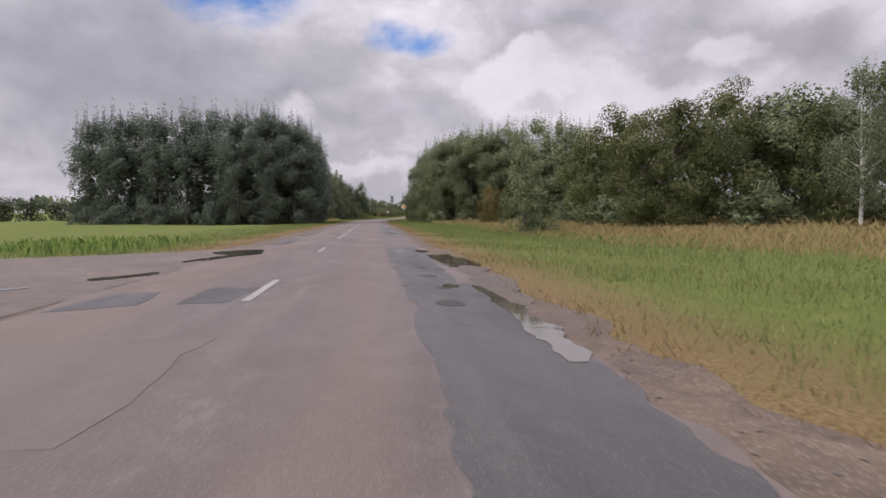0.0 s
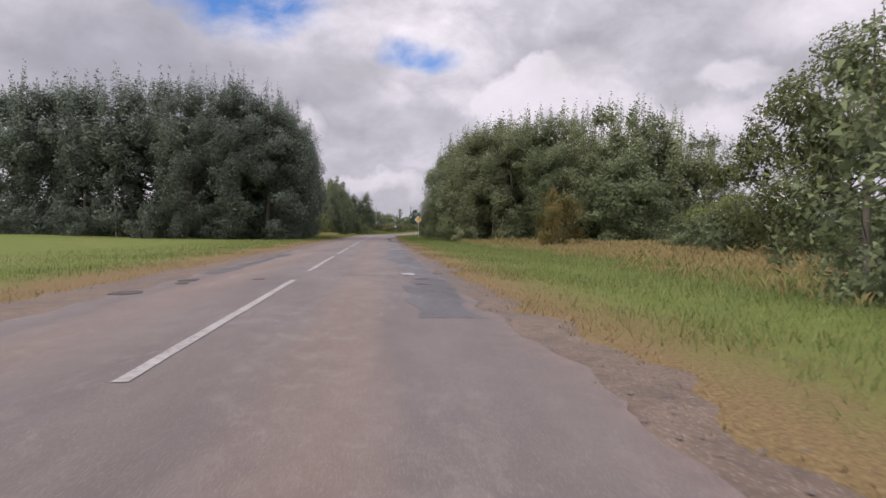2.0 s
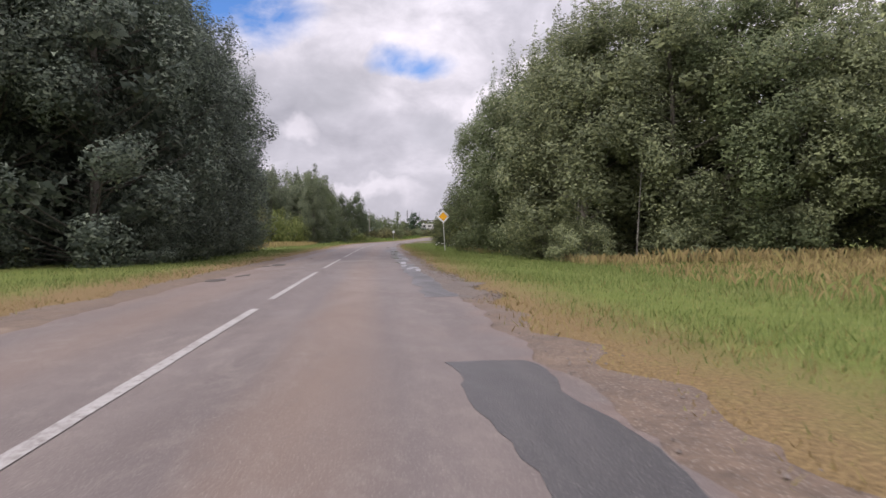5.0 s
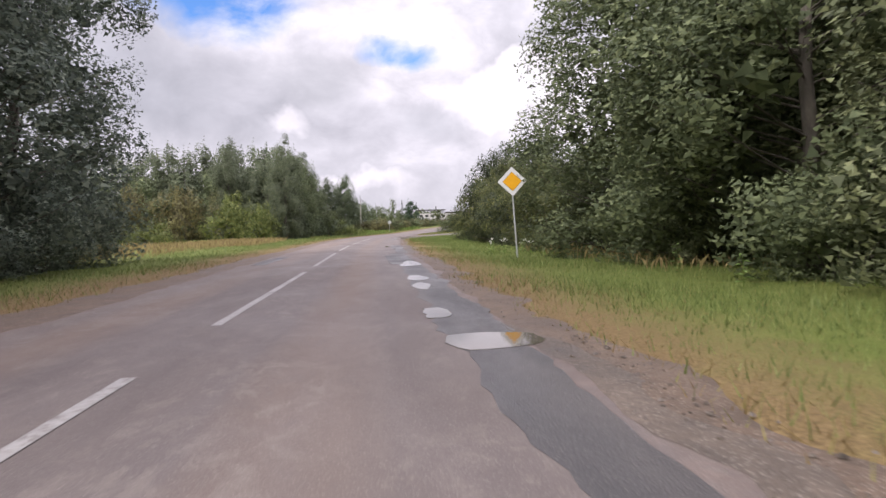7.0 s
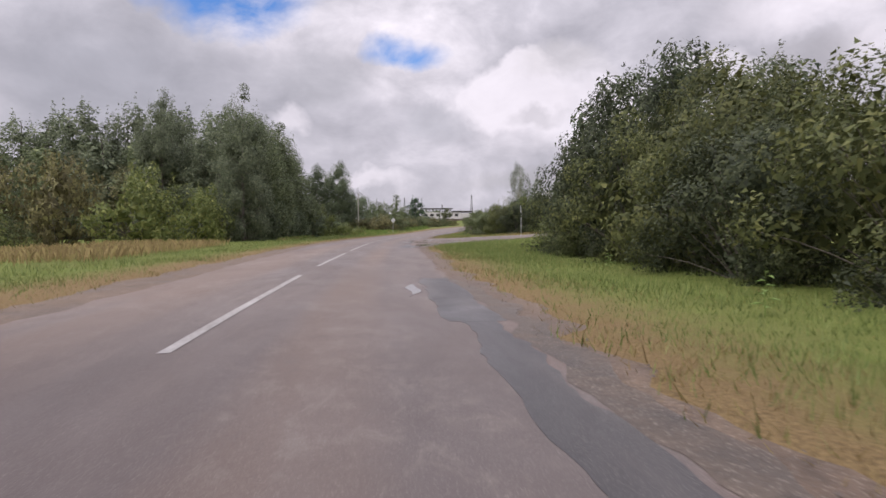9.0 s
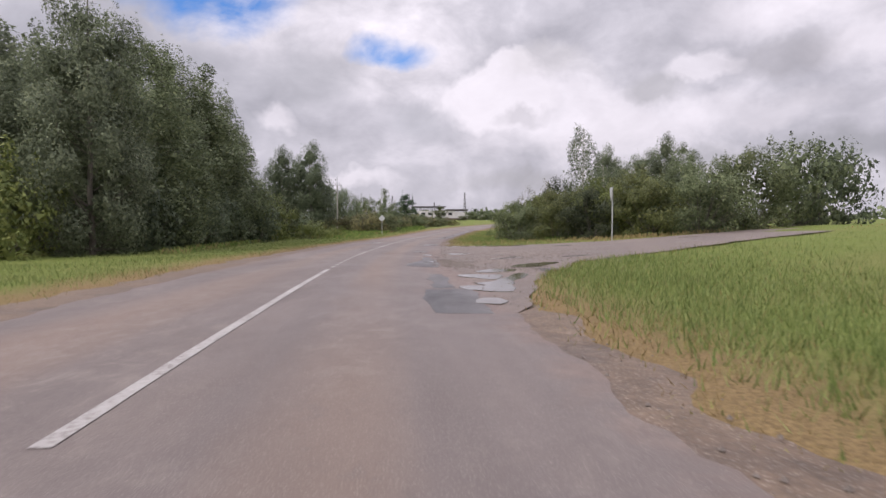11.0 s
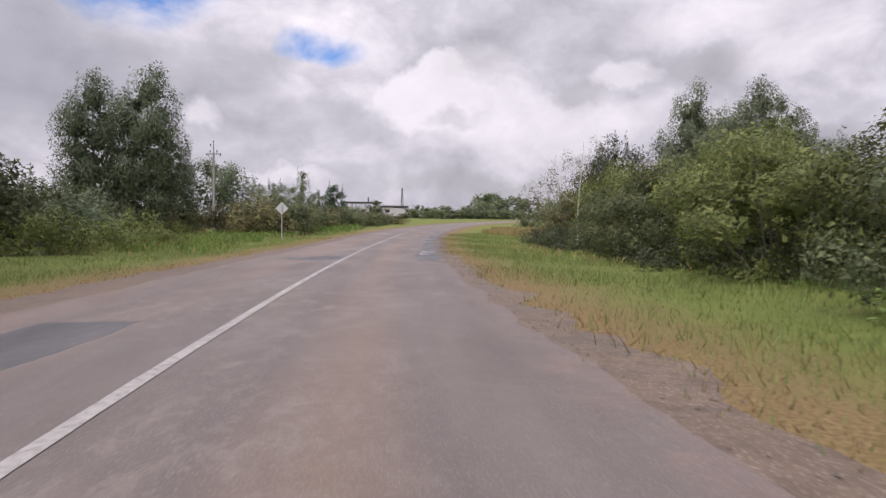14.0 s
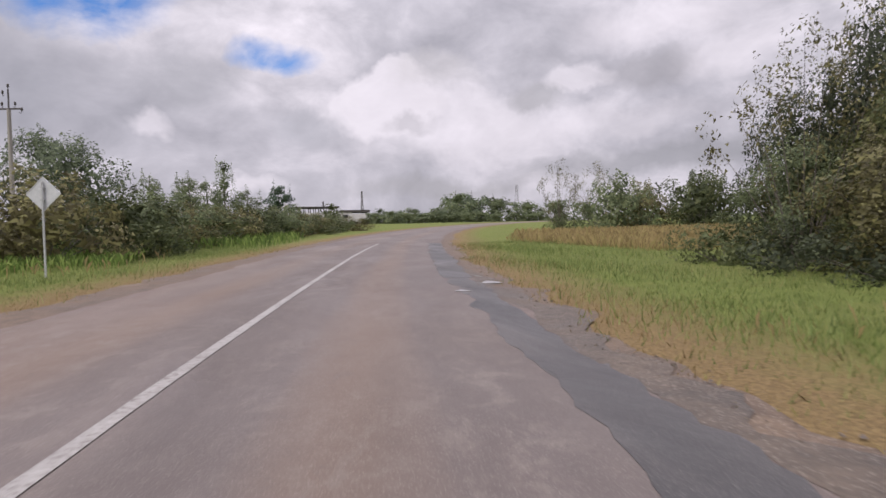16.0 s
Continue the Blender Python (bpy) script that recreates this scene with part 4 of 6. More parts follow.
def leaders(rng, H, R, count, low, rad, top=1.02):
    """Upright shoots on a crown's top: small clumps, one above the other, growing thinner."""
    C, r = [], []
    for k in range(count):
        a, q = k * 2.39996 + rng.normal(0, 0.3), math.sqrt((k + 0.3) / count)
        tip = H * (top - 0.17 * q * q + rng.normal(0, 0.018))
        foot = np.array((math.cos(a), math.sin(a), 0)) * R * q * 0.62
        L = H * low * rng.uniform(0.7, 1.25)
        for u in (0.0, 0.22, 0.42, 0.6, 0.76, 0.9, 1.0):
            C.append(foot * (1 + 0.12 * u) + np.array((0, 0, tip - L * (1 - u))) + rng.normal(0, 0.06, 3))
            r.append(rad * (1.05 - 0.95 * u ** 0.9) * rng.uniform(0.8, 1.2))
    C = np.array(C)
    return C, np.array(r), unit(np.c_[C[:, :2] * 0.6, np.full(len(C), 0.7)])


def tall_stand(low, tip):
    """A stand tree's outline: leafy at the foot, thin round the trunk above it, full from half its height up."""
    full = bell(low, tip, 0.7)
    return lambda t: full(t) * (1 - 0.62 * math.exp(-((t - 0.27) / 0.11) ** 2))


def bell(low, tip, foot=0.35):
    """An outline widest at the share low of the height, tip: how blunt the top is, foot: the width at the bottom."""
    def env(t):
        if t < low:
            return foot + (1 - foot) * math.sin(0.5 * math.pi * t / low)
        return max(0.05, 1 - ((t - low) / (1 - low)) ** tip)
    return env


# height, radius, crown's foot, outline, clumps, clump radius, leaves a clump, leaf size, clump tallness, droop of the leaves, leading shoots (count, length, radius), stems, bark, leaf
GROW = {
    "poplar": (17.0, 3.3, 0.3, bell(0.30, 2.6, 0.75), 112, 0.80, 66, 0.23, 1.5, 0.0, (8, 0.20, 0.50), 1, BARK, DARKLEAF),
    "thin_poplar": (17.0, 3.3, 0.3, tall_stand(0.30, 2.6), 112, 0.76, 80, 0.20, 1.5, 0.0, (8, 0.20, 0.48), 1, BARK, DARKLEAF),
    "near_poplar": (17.0, 3.3, 0.3, bell(0.30, 2.6, 0.8), 210, 0.72, 150, 0.128, 1.3, 0.0, (8, 0.20, 0.48), 1, BARK, DARKLEAF),
    "fir_birch": (15.0, 3.2, 0.3, bell(0.32, 1.5, 0.75), 98, 0.80, 56, 0.25, 1.5, 0.5, (3, 0.28, 0.62), 1, BARK, BIRCHLEAF),
    "near_birch": (15.0, 3.2, 0.3, bell(0.35, 1.7, 0.8), 182, 0.78, 150, 0.128, 1.4, 0.5, (4, 0.28, 0.60), 1, BARK, BIRCHLEAF),
    "slim_birch": (10.5, 1.9, 2.0, bell(0.30, 1.4, 0.5), 112, 0.42, 80, 0.11, 1.7, 0.7, (2, 0.26, 0.30), 1, BIRCHBARK, BIRCHLEAF),
    "weeping_birch": (15.0, 3.6, 0.5, bell(0.42, 2.6, 0.8), 196, 0.84, 120, 0.15, 1.5, 1.2, (6, 0.34, 0.80), 1, BARK, BIRCHLEAF),
    "young_tree": (7.0, 1.7, 0.1, bell(0.25, 1.2, 0.75), 56, 0.36, 50, 0.13, 1.2, 0.0, (2, 0.26, 0.32), 1, BARK, BIRCHLEAF),
    "dark_conifer": (9.0, 3.4, 0.1, bell(0.12, 1.3, 0.9), 90, 0.70, 50, 0.26, 0.8, 0.0, (2, 0.3, 0.6), 1, BARK, CONIFER),
    "broad_tree": (11.0, 4.6, 0.2, bell(0.42, 2.6, 0.6), 130, 1.0, 70, 0.25, 0.85, 0.0, None, 1, BARK, MIDLEAF),
    "near_broad": (11.0, 4.6, 0.2, bell(0.42, 2.6, 0.65), 196, 0.85, 150, 0.155, 0.85, 0.0, None, 1, BARK, MIDLEAF),
    "near_bush": (6.0, 3.2, 0.0, bell(0.38, 2.4, 0.6), 98, 0.62, 96, 0.118, 0.9, 0.0, (6, 0.24, 0.42), 5, BARK, WILLOW),
    "bush": (4.5, 2.6, 0.0, bell(0.34, 2.4, 0.85), 56, 0.60, 38, 0.18, 0.9, 0.0, (5, 0.24, 0.40), 5, BARK, WILLOW),
    "low_bush": (2.0, 1.8, 0.0, bell(0.30, 2.4, 0.85), 35, 0.40, 34, 0.105, 1.1, 0.0, (5, 0.24, 0.2), 5, BARK, WILLOW),
    "bare_shrub": (6.0, 2.2, 0.6, bell(0.60, 2.0, 0.3), 63, 0.36, 26, 0.10, 1.1, 0.0, (6, 0.2, 0.2), 5, BARK, BROWNLEAF),
    "far_tree": (12.0, 5.0, 0.3, bell(0.40, 2.4, 0.7), 42, 1.35, 16, 0.72, 0.9, 0.0, None, 1, BARK, MIDLEAF),
}


def make_kind(kind, seed):
    """Meshes of one plant: wood, leaves, and its height and radius."""
    rng = np.random.default_rng(seed)
    H, R, base, env, count, rad, per, size, tall, hang, shoots, stems, bark, leafy = GROW[kind]
    C, r, out, boughs, wide, crown_out = spread_clumps(rng, H, R, base, env, count, rad, 0.12, 1.0 if tall < 1.15 else 1.2 if hang > 1 else 1.7, bool(shoots))
    hs = np.linspace(0, H * 0.88, 9)
    trunk = np.c_[np.cumsum(rng.normal(0, 0.012 * H / 3, 9)), np.cumsum(rng.normal(0, 0.012 * H / 3, 9)), hs]
    trunk[0, :2] = 0
    C[:, 0] += np.interp(C[:, 2], hs, trunk[:, 0])
    C[:, 1] += np.interp(C[:, 2], hs, trunk[:, 1])
    if stems == 1:
        wood = [tube(trunk, (0.010 * H + 0.02) * (1.05 - 0.98 * hs / H), 8)] + limbs_to(rng, C, r, trunk, hs, 3, 0.7, 0.008)
    else:
        wood = []
        for c in C[::3]:
            f = np.array((c[0], c[1], 0)) * 0.18
            u = np.linspace(0, 1, 5)[:, None]
            wood.append(tube(f + (c - f) * u + np.array((0, 0, 0.12 * H)) * (u - u * u), (0.006 * R + 0.007) * (1.1 - u[:, 0] * 0.9), 4))
    P, N = fill_clumps(rng, C, r, out, per, tall, rad)
    big = len(P)
    if shoots:
        c2, r2, o2 = leaders(rng, H, R, *shoots, 1.07 if "poplar" in kind else 1.0)
        p2, n2 = fill_clumps(rng, c2, r2, o2, per * 2.4 * (shoots[2] / rad) ** 1.2, 1.7, shoots[2])
        big, P, N = len(P), np.r_[P, p2], np.r_[N, n2]
    near = kind.startswith("near") or kind in ("low_bush", "weeping_birch")
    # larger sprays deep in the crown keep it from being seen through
    m = 0 if kind in ("bare_shrub", "slim_birch") else count * (30 if hang > 1 else 18 if near else 13)
    i = rng.choice(len(boughs), m, p=wide ** 2 / (wide ** 2).sum())
    d = unit(rng.normal(0, 1, (m, 3)))
    deep = boughs[i] * np.c_[rng.uniform(0.5, 1.0, (m, 2)), np.ones(m)] + d * (wide[i] * rng.uniform(0.2, 0.66, m))[:, None]
    deep[:, 0] += np.interp(deep[:, 2], hs, trunk[:, 0])
    deep[:, 1] += np.interp(deep[:, 2], hs, trunk[:, 1])
    deep_size = np.full(m, rad * (0.42 if near else 0.56))
    P, N = np.r_[P, deep], np.r_[N, d * 0.6 + crown_out[i]]
    P[:, 2] = np.maximum(P[:, 2], 0.08)
    sizes = np.r_[np.full(big, size), np.full(len(P) - m - big, size * 0.6), deep_size]
    wv, wf = joined(wood)
    return mesh_of("trunk", wv, wf, bark, None, False), leafy_mesh("crown", P, N, sizes, rng, leafy, 0.72, hang), H, R


KINDS, TINTED = {}, {}
CATEGORY = {"poplar": "tree", "thin_poplar": "tree", "near_poplar": "tree", "fir_birch": "tree", "near_birch": "tree", "slim_birch": "birch tree", "weeping_birch": "birch tree", "young_tree": "young tree", "dark_conifer": "conifer", "broad_tree": "tree", "near_broad": "tree",
            "near_bush": "bush", "bush": "bush", "low_bush": "bush", "bare_shrub": "shrub", "far_tree": "tree"}
NAME = {"poplar": "poplar_tree", "thin_poplar": "poplar_tree", "near_poplar": "poplar_tree", "fir_birch": "birch_tree", "near_birch": "birch_tree", "slim_birch": "birch_tree", "weeping_birch": "birch_tree", "young_tree": "young_tree", "dark_conifer": "conifer_tree",
        "broad_tree": "broadleaf_tree", "near_broad": "broadleaf_tree", "near_bush": "willow_bush", "bush": "bush", "low_bush": "low_bush", "bare_shrub": "bare_shrub", "far_tree": "distant_tree"}
plant_rng = np.random.default_rng(77)


def plant(kind, x, y, h, r, label, leaf=None, group="", variants=2):
    """A tree or bush at a place, with its height and radius."""
    seed = int(plant_rng.integers(variants))
    key = (kind, seed)
    if key not in KINDS:
        KINDS[key] = make_kind(kind, 10 * seed + sum(map(ord, kind)))
    wood, crown, H, R = KINDS[key]
    if leaf is not None:
        tkey = (kind, seed, leaf.name)
        if tkey not in TINTED:
            TINTED[tkey] = crown.copy()
            TINTED[tkey].materials[0] = leaf
        crown = TINTED[tkey]
    top = new(NAME[kind])
    part("trunk", wood, top)
    part("crown", crown, top)
    turn = float(plant_rng.uniform(0, 360))
    top.matrix_world = pose(x, y, float(gz(x, y)) - 0.09, 0, 0, turn) @ Matrix.Diagonal((r / R, r / R, h / H, 1))
    return tagged(top, label, CATEGORY[kind], group)


def jitter(a):
    return float(plant_rng.uniform(-a, a))


# the dark stand of tall poplars on the far side of the road
for row, y in enumerate((98.0, 102.5, 107.0, 112.0, 117.5, 123.0)):
    for col in range(9):
        if row > 1 and col > (1 if row == 2 else 0):
            continue
        edge = 0.95 if (col == 0 or row == 5) else 1.0
        plant("near_poplar" if col == 0 or (row == 0 and col < 3) else "thin_poplar" if col > 2 else "poplar", -10.7 - 3.98 * col + jitter(0.5), y + jitter(0.9) + 0.9 * col, (17.9 + jitter(0.5)) * edge, 4.4 + jitter(0.3), "tall dark green poplar in a dense stand", BLUELEAF, "poplar stand across the road")
for x, y in ((-9.3, 97), (-9.0, 103), (-9.2, 109), (-9.3, 116), (-9.8, 122.5), (-9.4, 100), (-9.3, 106), (-9.4, 112.5), (-9.6, 119.3), (-15, 95.6), (-22, 96), (-30, 97), (-38, 98)):
    plant("near_bush" if x > -11 else "bush", x + jitter(0.5), y + jitter(0.8), 3.2 + jitter(0.8), 2.1, "dark leafy undergrowth bush under tall poplars", BLUELEAF, "undergrowth below the poplars")

for x, y in ((-14.4, 105.0), (-14.6, 114.0)):
    plant("poplar", x, y, 17.2, 4.2, "tall dark green poplar in a dense stand", BLUELEAF, "poplar stand across the road")

# the grey-green stand beside the right-hand lane
for x, y, h in ((19.0, 102.6, 15.6), (15.0, 103.6, 14.6)):
    plant("near_poplar", x, y, h, 4.2, "tall grey-green poplar in a dense roadside stand", STANDLEAF, "poplar stand beside the lane")
for row, y in enumerate((101.0, 105.5, 110.5, 115.5, 120.0)):
    for col in range(8):
        if row > 1 and col > (1 if row == 2 else 2 if row == 3 else 3):
            continue
        h = (13.8, 14.8, 15.6, 16.2, 16.6, 16.7, 16.0, 13.6)[col] + (0.7 if row == 1 else 0.0)
        plant("near_poplar" if col == 0 or (row == 0 and col < 4) else "poplar", 12.7 + 3.95 * col + jitter(0.6), y + jitter(0.9), h + jitter(0.35), 4.1 + jitter(0.3), "tall grey-green poplar in a dense roadside stand", (STANDLEAF, STANDLEAF, MIDLEAF)[(row + col) % 3] if row < 3 else MIDLEAF,
              "poplar stand beside the lane")
for x, y, h, r in ((11.4, 98.0, 2.4, 1.5), (11.3, 103.5, 2.4, 1.5), (11.4, 109, 2.6, 1.6), (11.9, 114.5, 2.2, 1.4), (12.6, 119, 2.4, 1.5), (16, 97.6, 2.4, 1.6), (21.5, 97.6, 2.6, 1.8), (33, 98, 3, 2), (13.5, 123.5, 2.8, 1.7)):
    plant("near_bush" if x < 14 else "bush", x, y, h, r, "leafy green undergrowth bush at the stand's foot", MIDLEAF if h > 2.5 else STANDLEAF, "undergrowth below the roadside stand")
plant("near_bush", 16.7, 79.8, 5.3, 1.95, "rowan bush turning orange in tall grass", RUSTLEAF)
plant("near_bush", 26.8, 70.0, 4.6, 3.1, "soft yellow-green bush beside field trees", YELLOWLEAF)
plant("broad_tree", 27.0, 91.0, 10.2, 4.6, "round green tree before a tall stand", MIDLEAF)
for x, y, h in ((39, 97, 6.5), (46, 99, 6.8), (54, 101, 6), (62, 104, 5.5), (72, 106, 6.5)):
    plant("bush", x, y, h, 4.0, "green bush at the field's far edge", MIDLEAF, "bushes at the field's edge")

for k, (x, y, h, tx, ty) in enumerate(((12.3, 118.2, 6.0, -1.4, -0.4), (13.2, 116.0, 6.5, -0.9, 0.5), (12.0, 106.5, 5.5, -0.5, 0.3), (11.9, 100.2, 6.0, 0.4, -0.3), (14.6, 98.9, 6.5, 0.3, -0.2), (-10.0, 104.5, 6.0, 0.6, 0.2), (-18.5, 96.6, 6.5, 0.3, -0.1), (-26.0, 97.6, 6.5, -0.3, -0.1))):
    top = new("slender_tree")
    u = np.linspace(0, 1, 9)
    v, f = tube(np.c_[tx * u ** 1.5, ty * u, h * u], 0.042 * (1.15 - u), 7)
    part("stem", mesh_of("stem", v, f, PALEBARK, None, False), top)
    twigs = []
    for j in range(5):
        w = 0.45 + 0.1 * j
        p = np.array((tx * w ** 1.5, ty * w, h * w))
        a = j * 2.4 + k
        twigs.append(tube(np.array([p, p + (0.35 * math.cos(a), 0.35 * math.sin(a), 0.3), p + (0.6 * math.cos(a), 0.6 * math.sin(a), 0.75)]), np.array([0.018, 0.011, 0.004]), 3))
    tv, tf = joined(twigs)
    part("twigs", mesh_of("twigs", tv, tf, PALEBARK, None, False), top)
    top.matrix_world = pose(x, y, float(gz(x, y)) - 0.1)
    tagged(top, "thin pale leaning tree below a dense stand", "tree", "slender trees below the stands")

# trees along the edge of the dry-grass field
plant("young_tree", 11.3, 38.7, 6.4, 1.55, "young leafy tree with bushy foot in dry grass", MIDLEAF)
plant("low_bush", 12.4, 39.5, 1.5, 1.4, "low green bush at a young tree's foot", MIDLEAF)
for x, y, h, r in ((22.5, 42, 9.6, 4.2), (24.5, 56, 11.4, 4.8), (31, 50, 12.5, 5.2), (33, 34, 11.5, 5.0), (42, 40, 12.5, 5.2), (40, 24, 10.5, 4.6), (38, 50, 12.5, 5.4), (46, 58, 13, 5.0), (51, 30, 12, 5.0), (56, 18, 11, 5.0)):
    plant("near_broad" if x < 34 else "broad_tree", x, y, h * 0.97, r, "round olive-green broadleaf tree edging a field", BROADLEAF if x < 34 else MIDLEAF, "broadleaf trees by the field")
plant("slim_birch", 27.0, 30.0, 9.5, 1.7, "slender pale-barked birch beside broadleaf trees")
for x, y, h in ((22.5, 62, 3.5), (20.8, 49, 3.0), (26, 36.5, 3.6), (31, 27, 3.6), (37, 19, 3.4), (24.5, 72, 3.0), (31, 83, 4.0)):
    plant("bush", x, y, h, 2.6, "tangled green bush below field trees", MIDLEAF, "bushes below the field trees")

# willow thicket beyond the main-road sign; some bushes get the leaf colour darkened for shade
for x, y, h, r, leaf in ((11.0, 127.5, 4.6, 2.4, OLIVELEAF), (12.4, 131.8, 5.4, 2.8, SHADELEAF), (12.5, 136.0, 5.8, 3.1, OLIVELEAF), (11.2, 139.8, 4.4, 2.3, SHADELEAF), (12.9, 143.2, 7.2, 3.5, OLIVELEAF), (13.2, 149.6, 9.0, 3.4, SHADELEAF), (11.8, 146.4, 5.6, 2.6, OLIVELEAF),
                         (15.5, 139.5, 6.8, 3.2, WILLOW), (16.5, 147.5, 8.2, 3.6, WILLOW), (14.0, 153.6, 9.0, 3.2, SHADELEAF), (12.2, 154.6, 6.4, 2.4, SHADELEAF), (16.6, 134, 7.0, 3.4, WILLOW), (12.6, 155.2, 3.6, 2.2, YELLOWLEAF), (11.4, 151.6, 3.6, 2.0, WILLOW),
                         (13.0, 158.5, 3.0, 2.0, YELLOWLEAF), (20, 153, 8.0, 3.6, SHADELEAF), (22, 141, 8, 4, SHADELEAF)):
    tint = {OLIVELEAF.name: "light olive-green willow bush", WILLOW.name: "dense olive-green willow bush", SHADELEAF.name: "dense dark green bush", YELLOWLEAF.name: "yellow-green leafy bush"}[leaf.name]
    plant("near_bush" if x < 17 else "bush", x, y, h * 0.9, r, tint + " along the grass verge", leaf, "willow thicket by the verge", 3)
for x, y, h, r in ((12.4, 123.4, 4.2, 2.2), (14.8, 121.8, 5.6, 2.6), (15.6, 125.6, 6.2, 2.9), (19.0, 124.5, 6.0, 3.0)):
    plant("near_bush", x, y, h, r, "dense dark green bush along the grass verge", SHADELEAF, "willow thicket by the verge", 3)
plant("near_poplar", 16.2, 122.8, 13.4, 3.0, "tall dark poplar at the stand's end", DARKLEAF)
plant("near_poplar", 17.6, 128.4, 14.0, 2.6, "tall dark poplar at the stand's end", DARKLEAF)
plant("poplar", 20.2, 127.0, 14.4, 3.4, "tall dark poplar at the stand's end", DARKLEAF)
plant("poplar", 19.8, 122.6, 14.2, 3.8, "tall dark poplar at the stand's end", DARKLEAF)
plant("broad_tree", 19.4, 160.0, 11.2, 4.4, "dense dark green tree rising behind willow bushes", DARKLEAF)
plant("broad_tree", 23.5, 157.0, 10.0, 4.4, "dense dark green tree rising behind willow bushes", DARKLEAF)

# low growth, mostly in the darkened leaf colour that paints shade at the thickets' feet
for k in range(8):
    plant("low_bush", 10.3 + jitter(0.5) + 0.16 * k, 126.5 + 4.1 * k + jitter(0.5), 1.3 + jitter(0.4), 1.2 + jitter(0.25), "low leafy growth along the thicket's foot", SHADELEAF if k % 3 else WILLOW, "low growth below the thicket")
for k in range(16):
    y = 199.0 + 2.8 * k
    plant("low_bush", float(np.interp(y, LINE[:, 1], LINE[:, 0])) + 10.6 + 0.05 * k + jitter(0.4), y + jitter(0.4), 1.5 + jitter(0.4), 1.3 + jitter(0.25), "low leafy growth along the bend's thicket", SHADELEAF if k % 3 else WILLOW, "low growth below the bend thicket")

# mixed copse on the left before the bend
for x, y, h, r in ((-11, 196, 14.5, 2.9), (-14.5, 200, 15.5, 3.0), (-10.2, 203.5, 15.5, 3.1), (-9.0, 209, 14.5, 2.9), (-18.5, 198, 16, 3.1), (-23, 200, 16.5, 3.1), (-16, 206, 16.5, 3.0), (-28, 199, 15.5, 3.0),
                   (-33, 202, 15, 3.0), (-21, 208, 17, 3.1), (-13.5, 212, 14.5, 2.9), (-12.0, 190, 12.5, 2.6), (-50, 199, 14, 3.2), (-10.6, 216, 14.8, 3.0), (-10.4, 222, 14.2, 2.7), (-15.5, 219, 15.5, 3.0), (-18, 225, 15, 3.0), (-25, 203, 16, 3.0), (-30.5, 200.5, 15.8, 3.0), (-36, 201, 15, 3.0), (-41, 200, 14.5, 3.0), (-12.6, 206.5, 15.2, 2.9), (-20, 203, 16.2, 3.0)):
    plant("near_birch" if x > -12.7 else "fir_birch", x + jitter(0.5), y + jitter(0.5), h + jitter(0.6), r * (1.52 if x > -12.7 else 1.38), "tall grey-green tree in a mixed roadside copse", MIDLEAF if (x > -11.8) else BIRCHLEAF, "mixed copse on the left")
for x, y, h in ((-15, 194, 10.5), (-20, 194.5, 11.5), (-25, 195, 12), (-30.5, 195, 11), (-36, 195, 10.5), (-12, 200, 11), (-9.6, 212, 10.5), (-10, 226, 9)):
    plant("fir_birch", x, y, h, 4.0, "leafy grey-green tree in the copse's lower storey", MIDLEAF if int(h) % 2 else BIRCHLEAF, "mixed copse on the left")
for x, y in ((-9.4, 187), (-17.5, 190)):
    plant("near_birch" if x > -10 else "weeping_birch", x, y, 14.5, 2.7, "tall white-barked birch at the copse edge")
